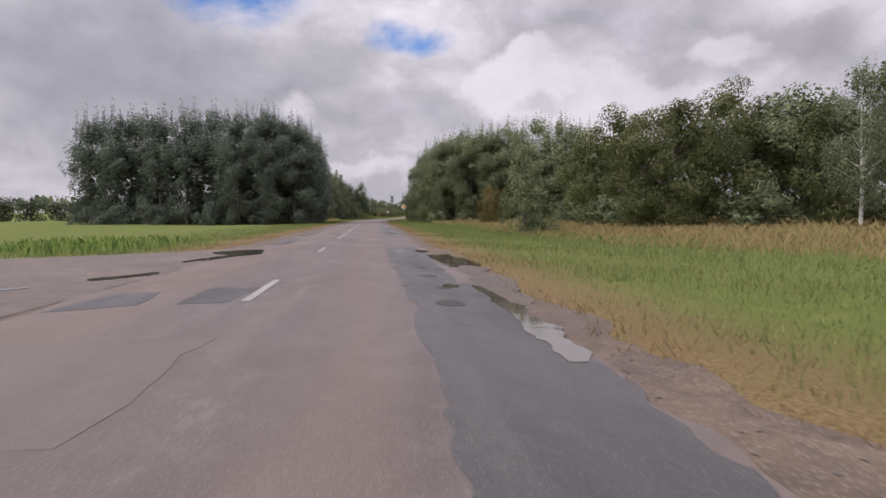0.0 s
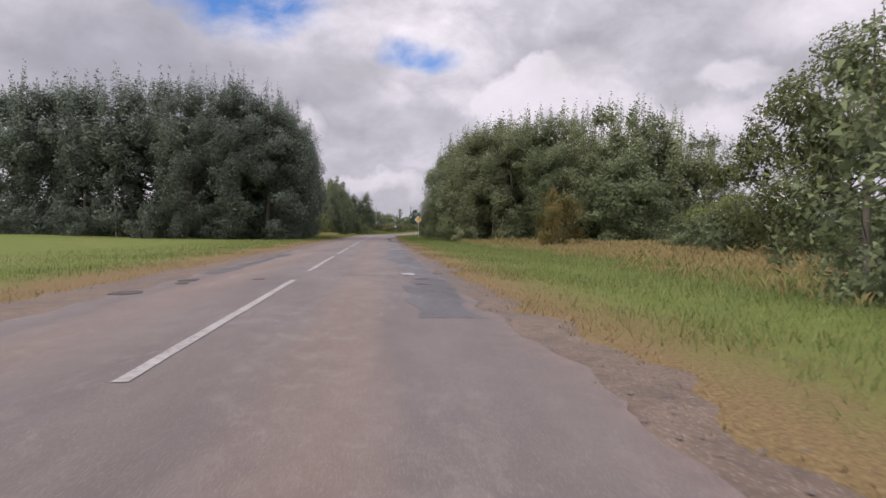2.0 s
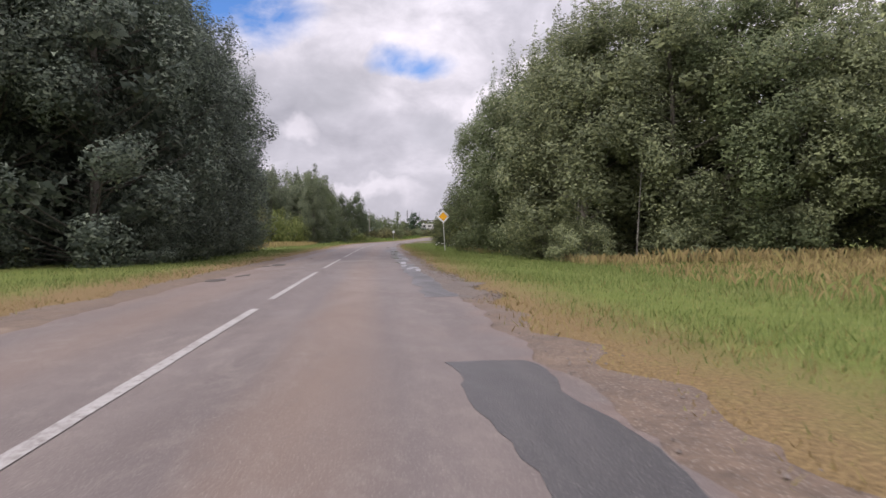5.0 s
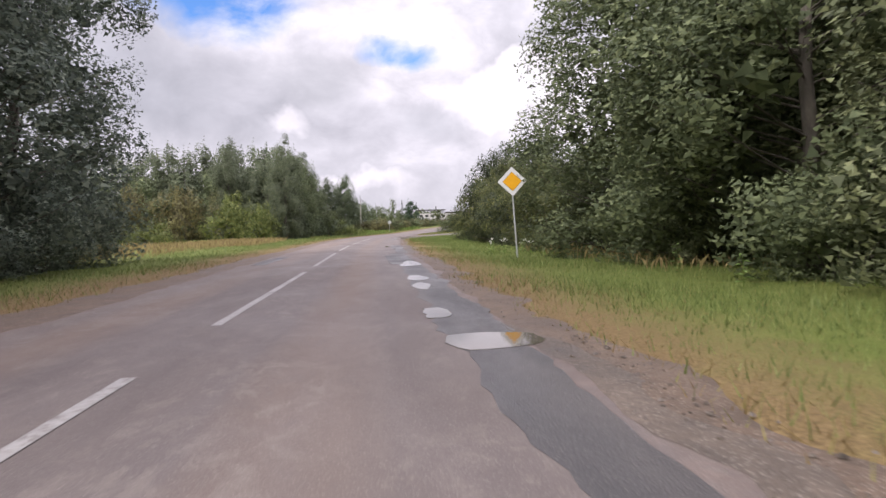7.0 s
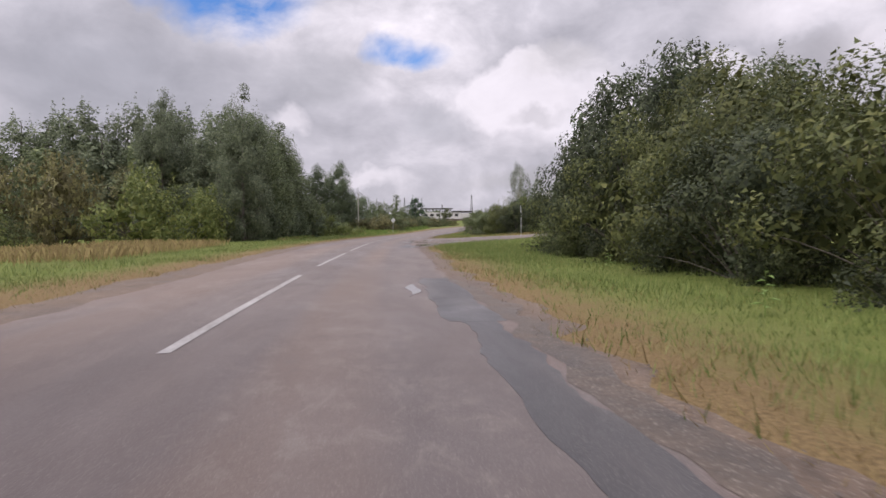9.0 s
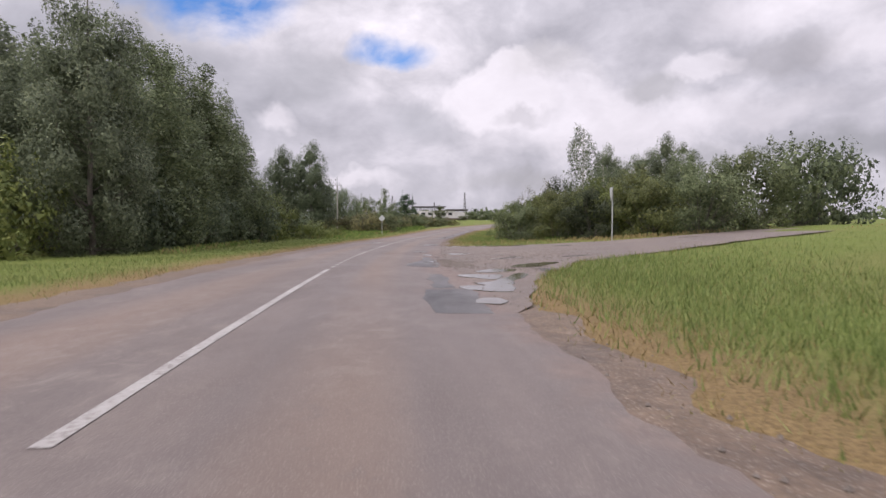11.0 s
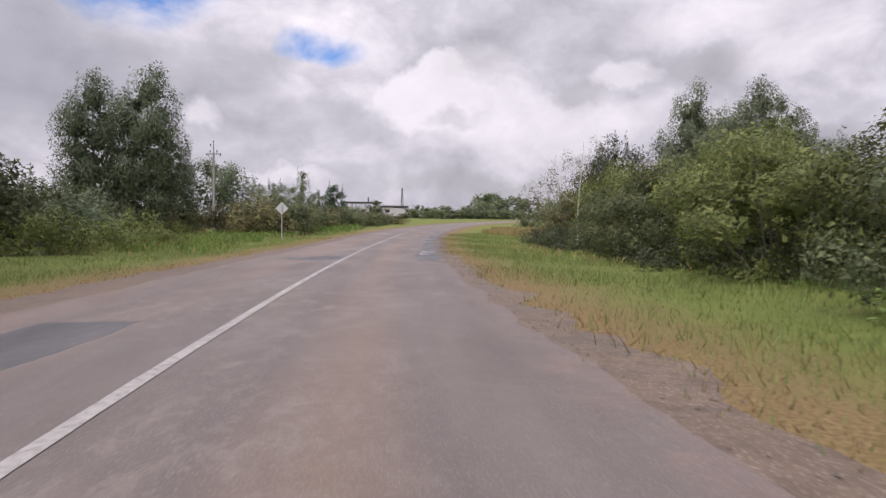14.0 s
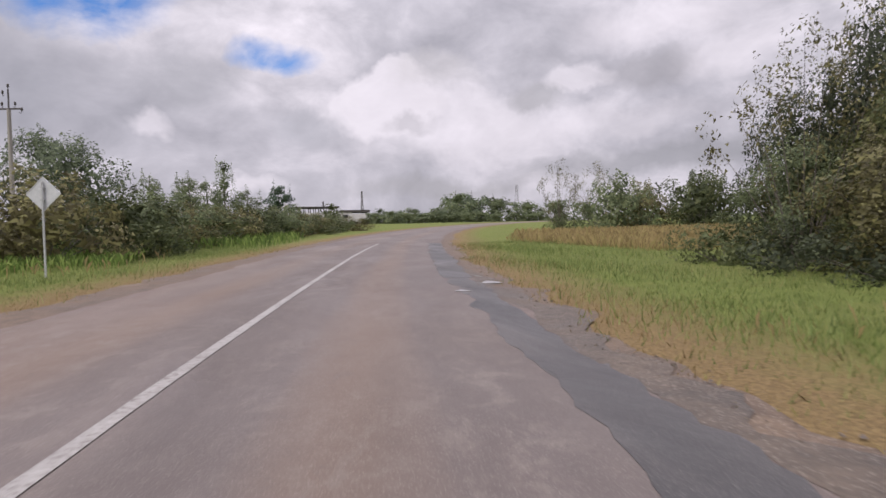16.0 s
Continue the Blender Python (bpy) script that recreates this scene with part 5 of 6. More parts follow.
for x, y, h, r, leaf, kind in ((-14.2, 174.6, 6.3, 3.4, YELLOWLEAF, "bush"), (-12.2, 184.0, 5.4, 2.7, YELLOWLEAF, "bush"), (-20, 174.5, 7.2, 2.9, BROWNLEAF, "bush"), (-25.5, 175, 7.5, 3.2, BROWNLEAF, "bush"), (-16.8, 179, 6.4, 2.6, BROWNLEAF, "bare_shrub"),
                               (-19.5, 163.0, 2.7, 2.8, YELLOWLEAF, "low_bush"), (-22.5, 170.8, 2.3, 2.3, WILLOW, "low_bush"), (-27, 166, 3.2, 3.0, WILLOW, "bush"), (-33, 172, 8.0, 3.6, MIDLEAF, "bush"), (-9.0, 192, 5.0, 2.4, DARKLEAF, "bush"),
                               (-7.8, 198, 4.4, 2.2, DARKLEAF, "bush"), (-7.6, 204.5, 4.6, 2.4, DARKLEAF, "bush"), (-8.6, 215, 6.0, 2.8, DARKLEAF, "bush"), (-5.6, 219.5, 5.2, 2.9, YELLOWLEAF, "bush"), (-9.8, 222, 6.0, 3.2, WILLOW, "bush"),
                               (-5.8, 212.5, 4.4, 2.4, DARKLEAF, "bush"), (-2.4, 226, 2.0, 2.0, YELLOWLEAF, "low_bush"), (-1.0, 231, 1.7, 1.8, YELLOWLEAF, "low_bush"), (0.6, 235.5, 1.5, 1.6, YELLOWLEAF, "low_bush"), (-40, 176, 9, 4, MIDLEAF, "bush"), (-31, 184, 10, 4, MIDLEAF, "bush"),
                               (-5.6, 229.5, 4.6, 3.2, WILLOW, "bush"), (-7.6, 225.0, 5.0, 3.2, YELLOWLEAF, "bush"), (-4.4, 236.5, 3.4, 2.5, DARKLEAF, "bush"), (-9.5, 233, 4.6, 3.2, WILLOW, "bush")):
    tint = {WILLOW.name: "rounded green bush", YELLOWLEAF.name: "yellow-green leafy bush", BROWNLEAF.name: "dull brownish bush", DARKLEAF.name: "dark green shady bush", MIDLEAF.name: "tall green bush"}[leaf.name]
    plant(kind, x, y, h, r, tint + " before the roadside copse", leaf, "bushes before the copse")

# beyond the copse: birches, the round tree behind the pole, saplings
plant("weeping_birch", -3.8, 254.0, 14.3, 3.3, "large weeping birch standing behind low bushes", DARKLEAF)
plant("weeping_birch", -8.0, 254.5, 13.6, 3.0, "tall weeping birch beside a larger one", DARKLEAF)
plant("weeping_birch", -2.1, 254.8, 8.2, 1.8, "low drooping birch beside a taller one", DARKLEAF)
plant("weeping_birch", -13.0, 238.0, 12.5, 2.6, "weeping birch at the end of the copse", DARKLEAF)
plant("near_bush", -1.5, 279, 8.8, 5.6, "broad round tree behind a utility pole", DARKLEAF)
plant("broad_tree", -11, 282, 8.5, 5.0, "broad green tree behind the birches", MIDLEAF)
for x, y, h, r, leaf, kind in ((1.2, 257.5, 2.8, 2.4, BROWNLEAF, "bush"), (-2.0, 254.5, 3.0, 2.6, BROWNLEAF, "bush"), (-5.0, 250.5, 2.8, 2.6, WILLOW, "bush"), (4.0, 262, 2.4, 2.2, WILLOW, "low_bush"), (-8.5, 247, 4.4, 3.0, WILLOW, "bush"),
                               (-3.6, 244, 2.2, 2.4, YELLOWLEAF, "low_bush"), (3.0, 272, 3.2, 2.6, WILLOW, "bush"), (7.0, 257.3, 1.6, 1.5, WILLOW, "low_bush"), (-13, 251, 5, 3.4, DARKLEAF, "bush"), (-20, 249, 6, 4, DARKLEAF, "bush"), (-7, 236, 3.2, 2.6, DARKLEAF, "bush"), (-12, 231, 4.8, 3.2, DARKLEAF, "bush"),
                               (5.6, 281, 3.4, 2.8, MIDLEAF, "bush"), (9.6, 288, 3.4, 2.6, WILLOW, "bush"), (13, 296, 2.0, 2.4, WILLOW, "low_bush"), (8, 297, 2.8, 2.6, MIDLEAF, "bush"), (14.5, 306, 1.6, 2.8, WILLOW, "low_bush")):
    tint = {WILLOW.name: "grey-green willow shrub", YELLOWLEAF.name: "yellow-green shrub", BROWNLEAF.name: "brownish leafy shrub", DARKLEAF.name: "dark green shrub", MIDLEAF.name: "green leafy shrub"}[leaf.name]
    plant(kind, x, y, h, r, tint + " in roadside scrub", leaf, "roadside scrub on the left")
for x, y, h in ((9.9, 310, 9.2), (6.4, 303, 7.0), (3.2, 296, 6.6), (8.4, 300, 6.0), (12.8, 314, 6.0), (5.0, 312, 7.4)):
    plant("young_tree", x, y, h * 1.1, 2.7 + jitter(0.4), "slender young tree among roadside scrub", MIDLEAF, "saplings in the scrub")
for k in range(14):
    y = 250.0 + 4.1 * k
    p = along(S(np.array([y])), np.array([-11.0 - 0.05 * k + jitter(0.8)]))[0]
    leaf = (BROWNLEAF, WILLOW, MIDLEAF, BROWNLEAF, WILLOW)[k % 5]
    plant("bush", float(p[0]), float(p[1]), 3.5 - 0.10 * k + jitter(0.5), 2.7 + jitter(0.3), {BROWNLEAF.name: "brownish scrub bush in a roadside hedge", WILLOW.name: "grey-green scrub bush in a roadside hedge", MIDLEAF.name: "green scrub bush in a roadside hedge"}[leaf.name], leaf, "scrub hedge on the left")
plant("dark_conifer", 20.3, 378, 11.2, 4.6, "dense dark conifer near an old building")

# thicket right of the junction and along the bend
plant("slim_birch", 20.6, 203.0, 9.6, 1.6, "slender white-barked birch above willow bushes")
plant("slim_birch", 23.8, 206.0, 7.6, 1.4, "small white-barked birch behind bushes")
for x, y, h, r, leaf in ((22.8, 196.2, 5.0, 2.9, OLIVELEAF), (26, 195, 5.6, 3.2, MIDLEAF), (31, 197.5, 6.2, 3.4, WILLOW), (17.2, 198.9, 3.8, 2.3, OLIVELEAF), (18.9, 196.6, 3.7, 2.2, SHADELEAF), (20.6, 198.6, 4.4, 2.4, YELLOWLEAF), (22.5, 201.5, 4.6, 2.6, OLIVELEAF), (19.4, 201.0, 4.0, 2.2, OLIVELEAF), (15.6, 203.0, 3.2, 2.2, MIDLEAF), (37, 201, 7.6, 3.8, MIDLEAF), (44, 206, 8.6, 4.2, DARKLEAF), (18.6, 206.0, 3.8, 2.6, OLIVELEAF),
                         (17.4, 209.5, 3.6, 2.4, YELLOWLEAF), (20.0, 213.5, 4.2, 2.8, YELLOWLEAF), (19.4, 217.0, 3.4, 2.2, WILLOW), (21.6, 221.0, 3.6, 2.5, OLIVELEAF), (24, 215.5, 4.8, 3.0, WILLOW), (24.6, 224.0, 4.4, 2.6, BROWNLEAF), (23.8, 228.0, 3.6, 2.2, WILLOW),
                         (26.2, 231.5, 5.6, 2.8, YELLOWLEAF), (25.4, 236.0, 3.6, 2.4, BROWNLEAF), (28.8, 237.5, 5.4, 2.8, OLIVELEAF), (30.0, 230.0, 6.2, 3.2, YELLOWLEAF), (28.0, 241.5, 3.8, 2.2, MIDLEAF), (33, 236, 6.5, 3.2, MIDLEAF), (35.5, 242, 5.5, 3.2, WILLOW), (31, 222, 5.4, 3.4, WILLOW), (29.9, 242.6, 6.4, 2.4, SHADELEAF), (31.0, 240.0, 8.4, 2.8, SHADELEAF), (32.5, 243.5, 5.0, 2.8, WILLOW)):
    tint = {OLIVELEAF.name: "olive-green willow bush", WILLOW.name: "green willow bush", YELLOWLEAF.name: "yellow-green willow bush", BROWNLEAF.name: "brownish willow bush", MIDLEAF.name: "leafy green bush", SHADELEAF.name: "dark green leafy bush", DARKLEAF.name: "tall dark green bush"}[leaf.name]
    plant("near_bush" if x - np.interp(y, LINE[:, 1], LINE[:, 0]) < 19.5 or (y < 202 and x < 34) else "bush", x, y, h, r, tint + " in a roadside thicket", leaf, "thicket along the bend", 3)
for x, y, h, r in ((39, 243, 13, 2.0), (42.5, 246, 11.5, 2.6), (47, 248.5, 13, 2.8), (52, 250.5, 16, 2.6), (56, 252, 14.5, 2.6), (60, 249, 10, 2.4)):
    plant("weeping_birch", x, y, h, r * 1.25, "tall grey-green birch rising behind a thicket", BIRCHLEAF, "birches behind the thicket")
plant("bare_shrub", 26.6, 240.2, 6.8, 2.0, "thin half-bare tree with dark leaf remains")
plant("bare_shrub", 29.6, 240.5, 7.8, 1.8, "half-bare grey shrub in a roadside thicket")
for x, y, h, r, leaf, kind in ((38.2, 276, 6.4, 2.0, BROWNLEAF, "bare_shrub"), (40, 270, 5.2, 3.0, MIDLEAF, "bush"), (44, 272, 4.6, 3.0, BROWNLEAF, "bush"), (48, 270, 5.4, 3.2, WILLOW, "bush"), (52, 274, 5.4, 3.2, MIDLEAF, "bush"), (42.5, 277, 6.4, 2.2, BROWNLEAF, "bare_shrub"),
                               (57, 270, 5.2, 3.4, BROWNLEAF, "bush"), (63, 268, 6, 3.6, MIDLEAF, "bush"), (36.0, 271, 1.8, 1.4, WILLOW, "low_bush"), (69, 268, 7, 4, WILLOW, "bush")):
    plant(kind, x, y, h, r, "scrubby bush at the edge of a dry meadow", leaf, "scrub beyond the meadow")

# distance: hedges, groves and woods
for x, y, h, r in ((86, 440, 11, 7), (96, 452, 14, 8), (106, 456, 13, 8), (92, 462, 15, 7), (116, 446, 10, 7), (78, 436, 7, 6), (126, 440, 10, 7), (136, 436, 9, 6)):
    plant("far_tree", x, y, h, r, "distant round green tree by the road", DARKLEAF if h > 13 else MIDLEAF, "distant grove")
for k in range(15):
    plant("far_tree", 52 + 2.8 * k + jitter(1.2), 425 + 1.0 * k + jitter(2), 4.6 + jitter(1.4), 3.2, "distant hedge bush beside an old building", DARKLEAF if k % 3 else MIDLEAF, "hedge by the building")
for k in range(4, 16):
    plant("far_tree", 34 + 5.2 * k + jitter(1.5), 408 + 1.2 * k + jitter(2), 4.2 + jitter(1.2), 3.4, "distant hedge bush along the bend", MIDLEAF, "distant hedge")
for k in range(18):
    plant("far_tree", -130 + 6.5 * k + jitter(2), 205 + jitter(8) + (0 if k < 11 else 25), 9.6 + jitter(2.2), 5.2, "distant green tree beyond the field", DARKLEAF, "trees beyond the left field")
for x, y, h, r in ((34.4, 394, 6.2, 3.0), (28, 388, 2.2, 2.6), (45, 402, 2.6, 3)):
    plant("far_tree", x, y, h, r, "distant green bush before an old building", WILLOW, "bushes before the building")


def far_woods():
    """A low belt of woods round the horizon."""
    rng = np.random.default_rng(5)
    n = 15000
    a = rng.uniform(0, 2 * math.pi, n)
    r = rng.uniform(620, 760, n)
    top = 9 + 4 * np.sin(a * 9) + 3 * np.sin(a * 23 + 1) + 2.5 * np.sin(a * 61 + 2) + rng.normal(0, 1.2, n)
    x, y = r * np.sin(a), 120 + r * np.cos(a)
    c = np.c_[x, y, gz(x, y) + top * rng.beta(1.6, 1.0, n)]
    v, f = leaves(c, rng.normal(0, 1, (n, 3)), 5.2, rng, 0.8)
    tagged(part("far_woods", mesh_of("far_woods", v, f, MIDLEAF)), "low belt of woods on the horizon", "woods", kind="stuff")


far_woods()


# ---- grass ----
def blades(name, p, height, width, mat, rng, label, bend=0.35, tall=False):
    """One triangle a blade (two when tall)."""
    n = len(p)
    base = np.c_[p, gz(p[:, 0], p[:, 1]) - 0.04]
    a = rng.uniform(0, 2 * math.pi, n)
    side = np.c_[np.cos(a), np.sin(a), np.zeros(n)] * (width * rng.uniform(0.6, 1.4, n))[:, None] / 2
    h = (height * rng.uniform(0.55, 1.25, n))[:, None]
    tip = np.c_[rng.normal(0, bend, (n, 2)), np.ones(n)] * h
    if not tall:
        v = np.stack((base - side, base + side, base + tip), 1)
        f = np.arange(3 * n).reshape(n, 3)
    else:
        mid = np.c_[tip[:, :2] * 0.35, tip[:, 2] * 0.72]
        v = np.stack((base - side, base + side, base + mid + side * 1.5, base + tip), 1)
        f = np.arange(4 * n).reshape(n, 4)
    return tagged(part(name, mesh_of(name, v.reshape(-1, 3), f, mat)), label, "grass", kind="stuff")


SOUTH = np.array([(4.4, 161), (5.7, 164.5), (6.8, 168), (7.6, 170.2), (10.3, 174.8), (22.7, 182.6), (60, 204)])
NORTH = np.array([(7.9, 197.2), (8.85, 195.6), (9.4, 194.9), (10.1, 193.2), (11.1, 191.8), (12.2, 190.5), (13.8, 189.7), (17, 189.2), (22, 191.3), (40, 201), (62, 212)])


def on_side_road(x, y):
    a = (x > 4.4) & (x < 61) & (y > np.interp(x, SOUTH[:, 0], SOUTH[:, 1]) + 0.1) & (y < np.interp(x, NORTH[:, 0], NORTH[:, 1]) - 0.1)
    a |= (x < 0) & (y < 16 + np.clip((x + 20) * 0.33, -4, 8)) & (y > -40)
    return a


def grow_grass():
    rng = np.random.default_rng(11)
    # mown verge: thick near the lane, thinner away from it
    for turf, k, n, name in ((right_turf, 1, 215000, "right"), (left_turf, -1, 125000, "left")):
        s = rng.uniform(S(-4), S(262), n)
        e = rng.gamma(1.7, 2.1, n)
        ok = e < 9
        s, e = s[ok], e[ok]
        p = along(s, turf(s) + k * (e - 0.35 * rng.random(len(e))))
        keep = ~on_side_road(p[:, 0], p[:, 1])
        p, e, s = p[keep], e[keep], s[keep]
        dry = rng.random(len(p)) < np.clip(0.95 - e / 3.0, 0.08, 0.9) + 0.22 * (s < S(85))
        lush = 0.10 + 0.05 * np.sin(s * 0.6 + e) + 0.06 * (rng.random(len(p)) < 0.06)
        blades("grass", p[~dry], lush[~dry] + 0.05, 0.016, BLADE, rng, "short green grass on the mown verge")
        blades("dry_grass", p[dry], lush[dry] * 0.9, 0.014, DRY, rng, "short straw-coloured grass beside the shoulder", 0.6)
    # the verge before the side road
    n = 60000
    x, y = 4.5 + rng.gamma(2.0, 3.6, n), rng.uniform(148, 200, n)
    low = np.interp(x, SOUTH[:, 0], SOUTH[:, 1])
    far = low - y
    mid = np.interp(y, LINE[:, 1], LINE[:, 0])
    keep = (far > -0.12) & (far < 24) & (x - mid > 4.6) & (rng.random(n) < np.clip(1.4 - far / 18, 0.2, 1))
    p, far = np.c_[x, y][keep], far[keep]
    dry = rng.random(len(p)) < np.clip(0.75 - far / 1.2, 0.10, 0.8)
    blades("grass", p[~dry], np.where(rng.random((~dry).sum()) < 0.12, 0.32, 0.17), 0.018, BLADE, rng, "green grass on the corner of the side road")
    blades("dry_grass", p[dry], np.full(dry.sum(), 0.15), 0.015, DRY, rng, "straw-coloured grass along the side road", 0.6)
    # long grass clumps
    n = 110
    s0, d0 = rng.uniform(S(0), S(250), n), np.where(rng.random(n) < 0.6, 1, -1)
    e0 = rng.uniform(0.4, 5.0, n)
    s, e, k = np.repeat(s0, 26) + rng.normal(0, 0.12, n * 26), np.repeat(e0, 26) + rng.normal(0, 0.12, n * 26), np.repeat(d0, 26)
    p = np.where((k > 0)[:, None], along(s, right_turf(s) + e), along(s, left_turf(s) - e))
    p = p[~on_side_road(p[:, 0], p[:, 1])]
    blades("grass_clumps", p, np.full(len(p), 0.2), 0.014, BLADE, rng, "longer tufts of green verge grass")
    # the dry field
    n = 100000
    x, y = rng.uniform(10, 44, n), rng.uniform(-6, 92, n)
    edge = 10.6 + 1.5 * np.sin(y * 0.13) + 1.0 * np.sin(y * 0.5) + 0.05 * np.maximum(0, 40 - y)
    ok = (x > edge) & (rng.random(n) < 1.2 - (x - 11) / 45)
    p = np.c_[x[ok], y[ok]]
    tall = (0.26 + 0.24 * smooth(13, 22, p[:, 0]) + 0.22 * smooth(22, 32, p[:, 0])) * np.where(rng.random(len(p)) < 0.10, 1.35, 1.0)
    straw = rng.random(len(p)) < 0.62 + 0.36 * smooth(11.5, 16, p[:, 0])
    blades("tall_dry_grass", p[straw], tall[straw], 0.016, STRAW, rng, "tall straw-coloured grass of an unmown field", 0.3, True)
    blades("tall_green_grass", p[~straw], tall[~straw], 0.012, BLADE, rng, "tall green grass among straw in an unmown field", 0.3, True)
    n = 36000
    x, y = 8.2 + rng.gamma(1.8, 2.5, n), rng.uniform(-6, 97, n)
    p = np.c_[x, y]
    blades("meadow_grass", p, np.full(n, 0.21), 0.014, BLADE, rng, "knee-high green meadow grass beside the verge", 0.4)
    # rough grass at the feet of the stands and thickets, and the dry meadow in the bend
    sets = [(10.5, 14, 94, 99, 700, STRAW, 0.5), (14, 40, 94, 98, 2400, STRAW, 0.75), (9.0, 12.5, 112, 127, 500, STRAW, 0.4), (30, 62, 250, 268, 16000, STRAW, 0.7), (27, 34, 247, 262, 5000, STRAW, 0.55),
            (-14, -7.5, 150, 172, 3500, STRAW, 0.55), (-40, -9, 126, 160, 9000, STRAW, 0.5), (-6.4, -5.0, 186, 214, 1300, WEED, 0.35), (-6.4, -5.0, 186, 214, 600, STRAW, 0.35), (-3, 5.5, 240, 254, 4600, WEED, 0.38), (1, 8, 249, 262, 3400, WEED, 0.5), (2, 16, 262, 300, 6000, WEED, 0.7), (-2, 9, 246, 280, 900, STRAW, 0.42), (15.5, 19, 196, 208, 900, WEED, 0.3), (17, 22, 207, 226, 900, WEED, 0.26), (17, 23, 207, 232, 700, STRAW, 0.3),
            (-12, -5.6, 8, 30, 2600, WEED, 0.5), (-1, 4.5, 226, 244, 1600, WEED, 0.4), (-2, 4.5, 224, 246, 350, STRAW, 0.4), (16, 30, 189.5, 194, 700, STRAW, 0.32), (9, 40, 186, 200, 3000, STRAW, 0.26)]
    for x0, x1, y0, y1, n, mat, h in sets:
        x, y = rng.uniform(x0, x1, n), rng.uniform(y0, y1, n)
        mid = np.interp(y, LINE[:, 1], LINE[:, 0])
        keep = (np.abs(x - mid) > (6.2 if h > 0.3 else 4.8)) & ~on_side_road(x, y)
        p = np.c_[x[keep], y[keep]]
        if len(p):
            blades("rough_grass", p, np.full(len(p), h * 0.85), 0.018, mat, rng, "rough unmown grass and weeds at the bushes' feet" if mat is WEED else "rough straw-coloured grass at the wood's edge", 0.25, True)


grow_grass()


def umbel(x, y, h, seed):
    """A white-flowered roadside weed: stalk, leaves and flat flower heads."""
    rng = np.random.default_rng(seed)
    top = new("white_flower")
    z = float(gz(x, y)) - 0.05
    u = np.linspace(0, 1, 4)
    v, f = tube(np.c_[0.04 * u, 0.03 * u ** 2, h * u], 0.006 * (1.2 - u), 4)
    part("stem", mesh_of("stem", v, f, WEED), top)
    c = np.c_[rng.normal(0, 0.10, (14, 2)), rng.uniform(0.1, 0.6, 14) * h]
    v, f = leaves(c, rng.normal(0, 1, (14, 3)) + np.array((0, 0, 1)), 0.12, rng)
    part("leaves", mesh_of("leaves", v, f, WEED), top)
    heads = rng.normal(0, 0.07, (4, 2))
    for q in heads:
        r = 0.018 + 0.008 * rng.random(7)
        a = np.arange(7) * 0.9
        rim = np.c_[q[0] + r * np.cos(a), q[1] + r * np.sin(a), h - 0.006 + 0.006 * rng.random(7)]
        v = np.r_[[(q[0], q[1], h + 0.012)], rim, [(q[0] * 0.3, q[1] * 0.3, h - 0.09)]]
        f = [(0, 1 + k, 1 + (k + 1) % 7) for k in range(7)] + [(8, 1 + (k + 1) % 7, 1 + k) for k in range(7)]
        part("flower_head", mesh_of("flower_head", v, np.array(f), PETAL), top, "flat white flower head")
    top.matrix_world = pose(x, y, z, 0, 0, rng.uniform(0, 360))
    return tagged(top, "white-flowered weed beside the road sign", "wild flower", "white wild flowers")


for k, (x, y) in enumerate(((7.0, 123.2), (7.2, 124.0), (7.6, 123.4), (7.9, 124.5), (8.2, 123.6), (8.5, 122.6), (8.7, 124.2), (7.4, 125.0))):
    umbel(x, y, 0.55 + 0.05 * (k % 4), k)


def tall_weed(x, y, h, seed):
    """An upright weed with large pale leaves."""
    rng = np.random.default_rng(seed)
    top = new("tall_weed")
    u = np.linspace(0, 1, 5)
    v, f = tube(np.c_[0.05 * u ** 2, 0.02 * u, h * u], 0.008 * (1.2 - u), 5)
    part("stem", mesh_of("stem", v, f, WEED), top)
    for k in range(9):
        z, a = h * (0.2 + 0.09 * k), k * 2.4
        d = np.array((math.cos(a), math.sin(a), 0.25))
        s = np.array((-math.sin(a), math.cos(a), 0.0))
        L = 0.22 * (1.1 - 0.07 * k)
        p = np.array((0.05 * (z / h) ** 2, 0.0, z))
        pts = np.array([p, p + d * L * 0.45 + s * L * 0.28, p + d * L + (0, 0, -0.06), p + d * L * 0.45 - s * L * 0.28])
        part("leaf", mesh_of("leaf", pts, np.array([[0, 1, 2, 3]]), WEEDPALE), top)
    top.matrix_world = pose(x, y, float(gz(x, y)) - 0.05, 0, 0, 40 * seed)
    return tagged(top, "upright weed with large pale green leaves", "weed", "tall weeds on the verge")


for k, (x, y, h) in enumerate(((7.6, 134.0, 0.7), (9.3, 144.0, 0.5), (8.8, 132.0, 0.45), (13.6, 203.5, 0.5), (8.7, 108.0, 0.7), (9.2, 111.5, 0.8), (9.6, 105.5, 0.7))):
    tall_weed(x, y, h, k + 1)


# ---- road furniture ----
def box_bm(bm, x0, x1, y0, y1, z0, z1, turn=None):
    m = Matrix.Translation(((x0 + x1) / 2, (y0 + y1) / 2, (z0 + z1) / 2)) @ Matrix.Diagonal((x1 - x0, y1 - y0, z1 - z0, 1))
    bmesh.ops.create_cube(bm, size=1, matrix=(turn @ m) if turn else m)


def pole_part(parent, h, r, mat, lean=0.0):
    u = np.linspace(0, 1, 8)
    v, f = tube(np.c_[lean * u, 0 * u, h * u - 0.1], np.full(8, r), 14)
    ob = part("pole", mesh_of("pole", v, f, mat, None, False), parent)
    return ob


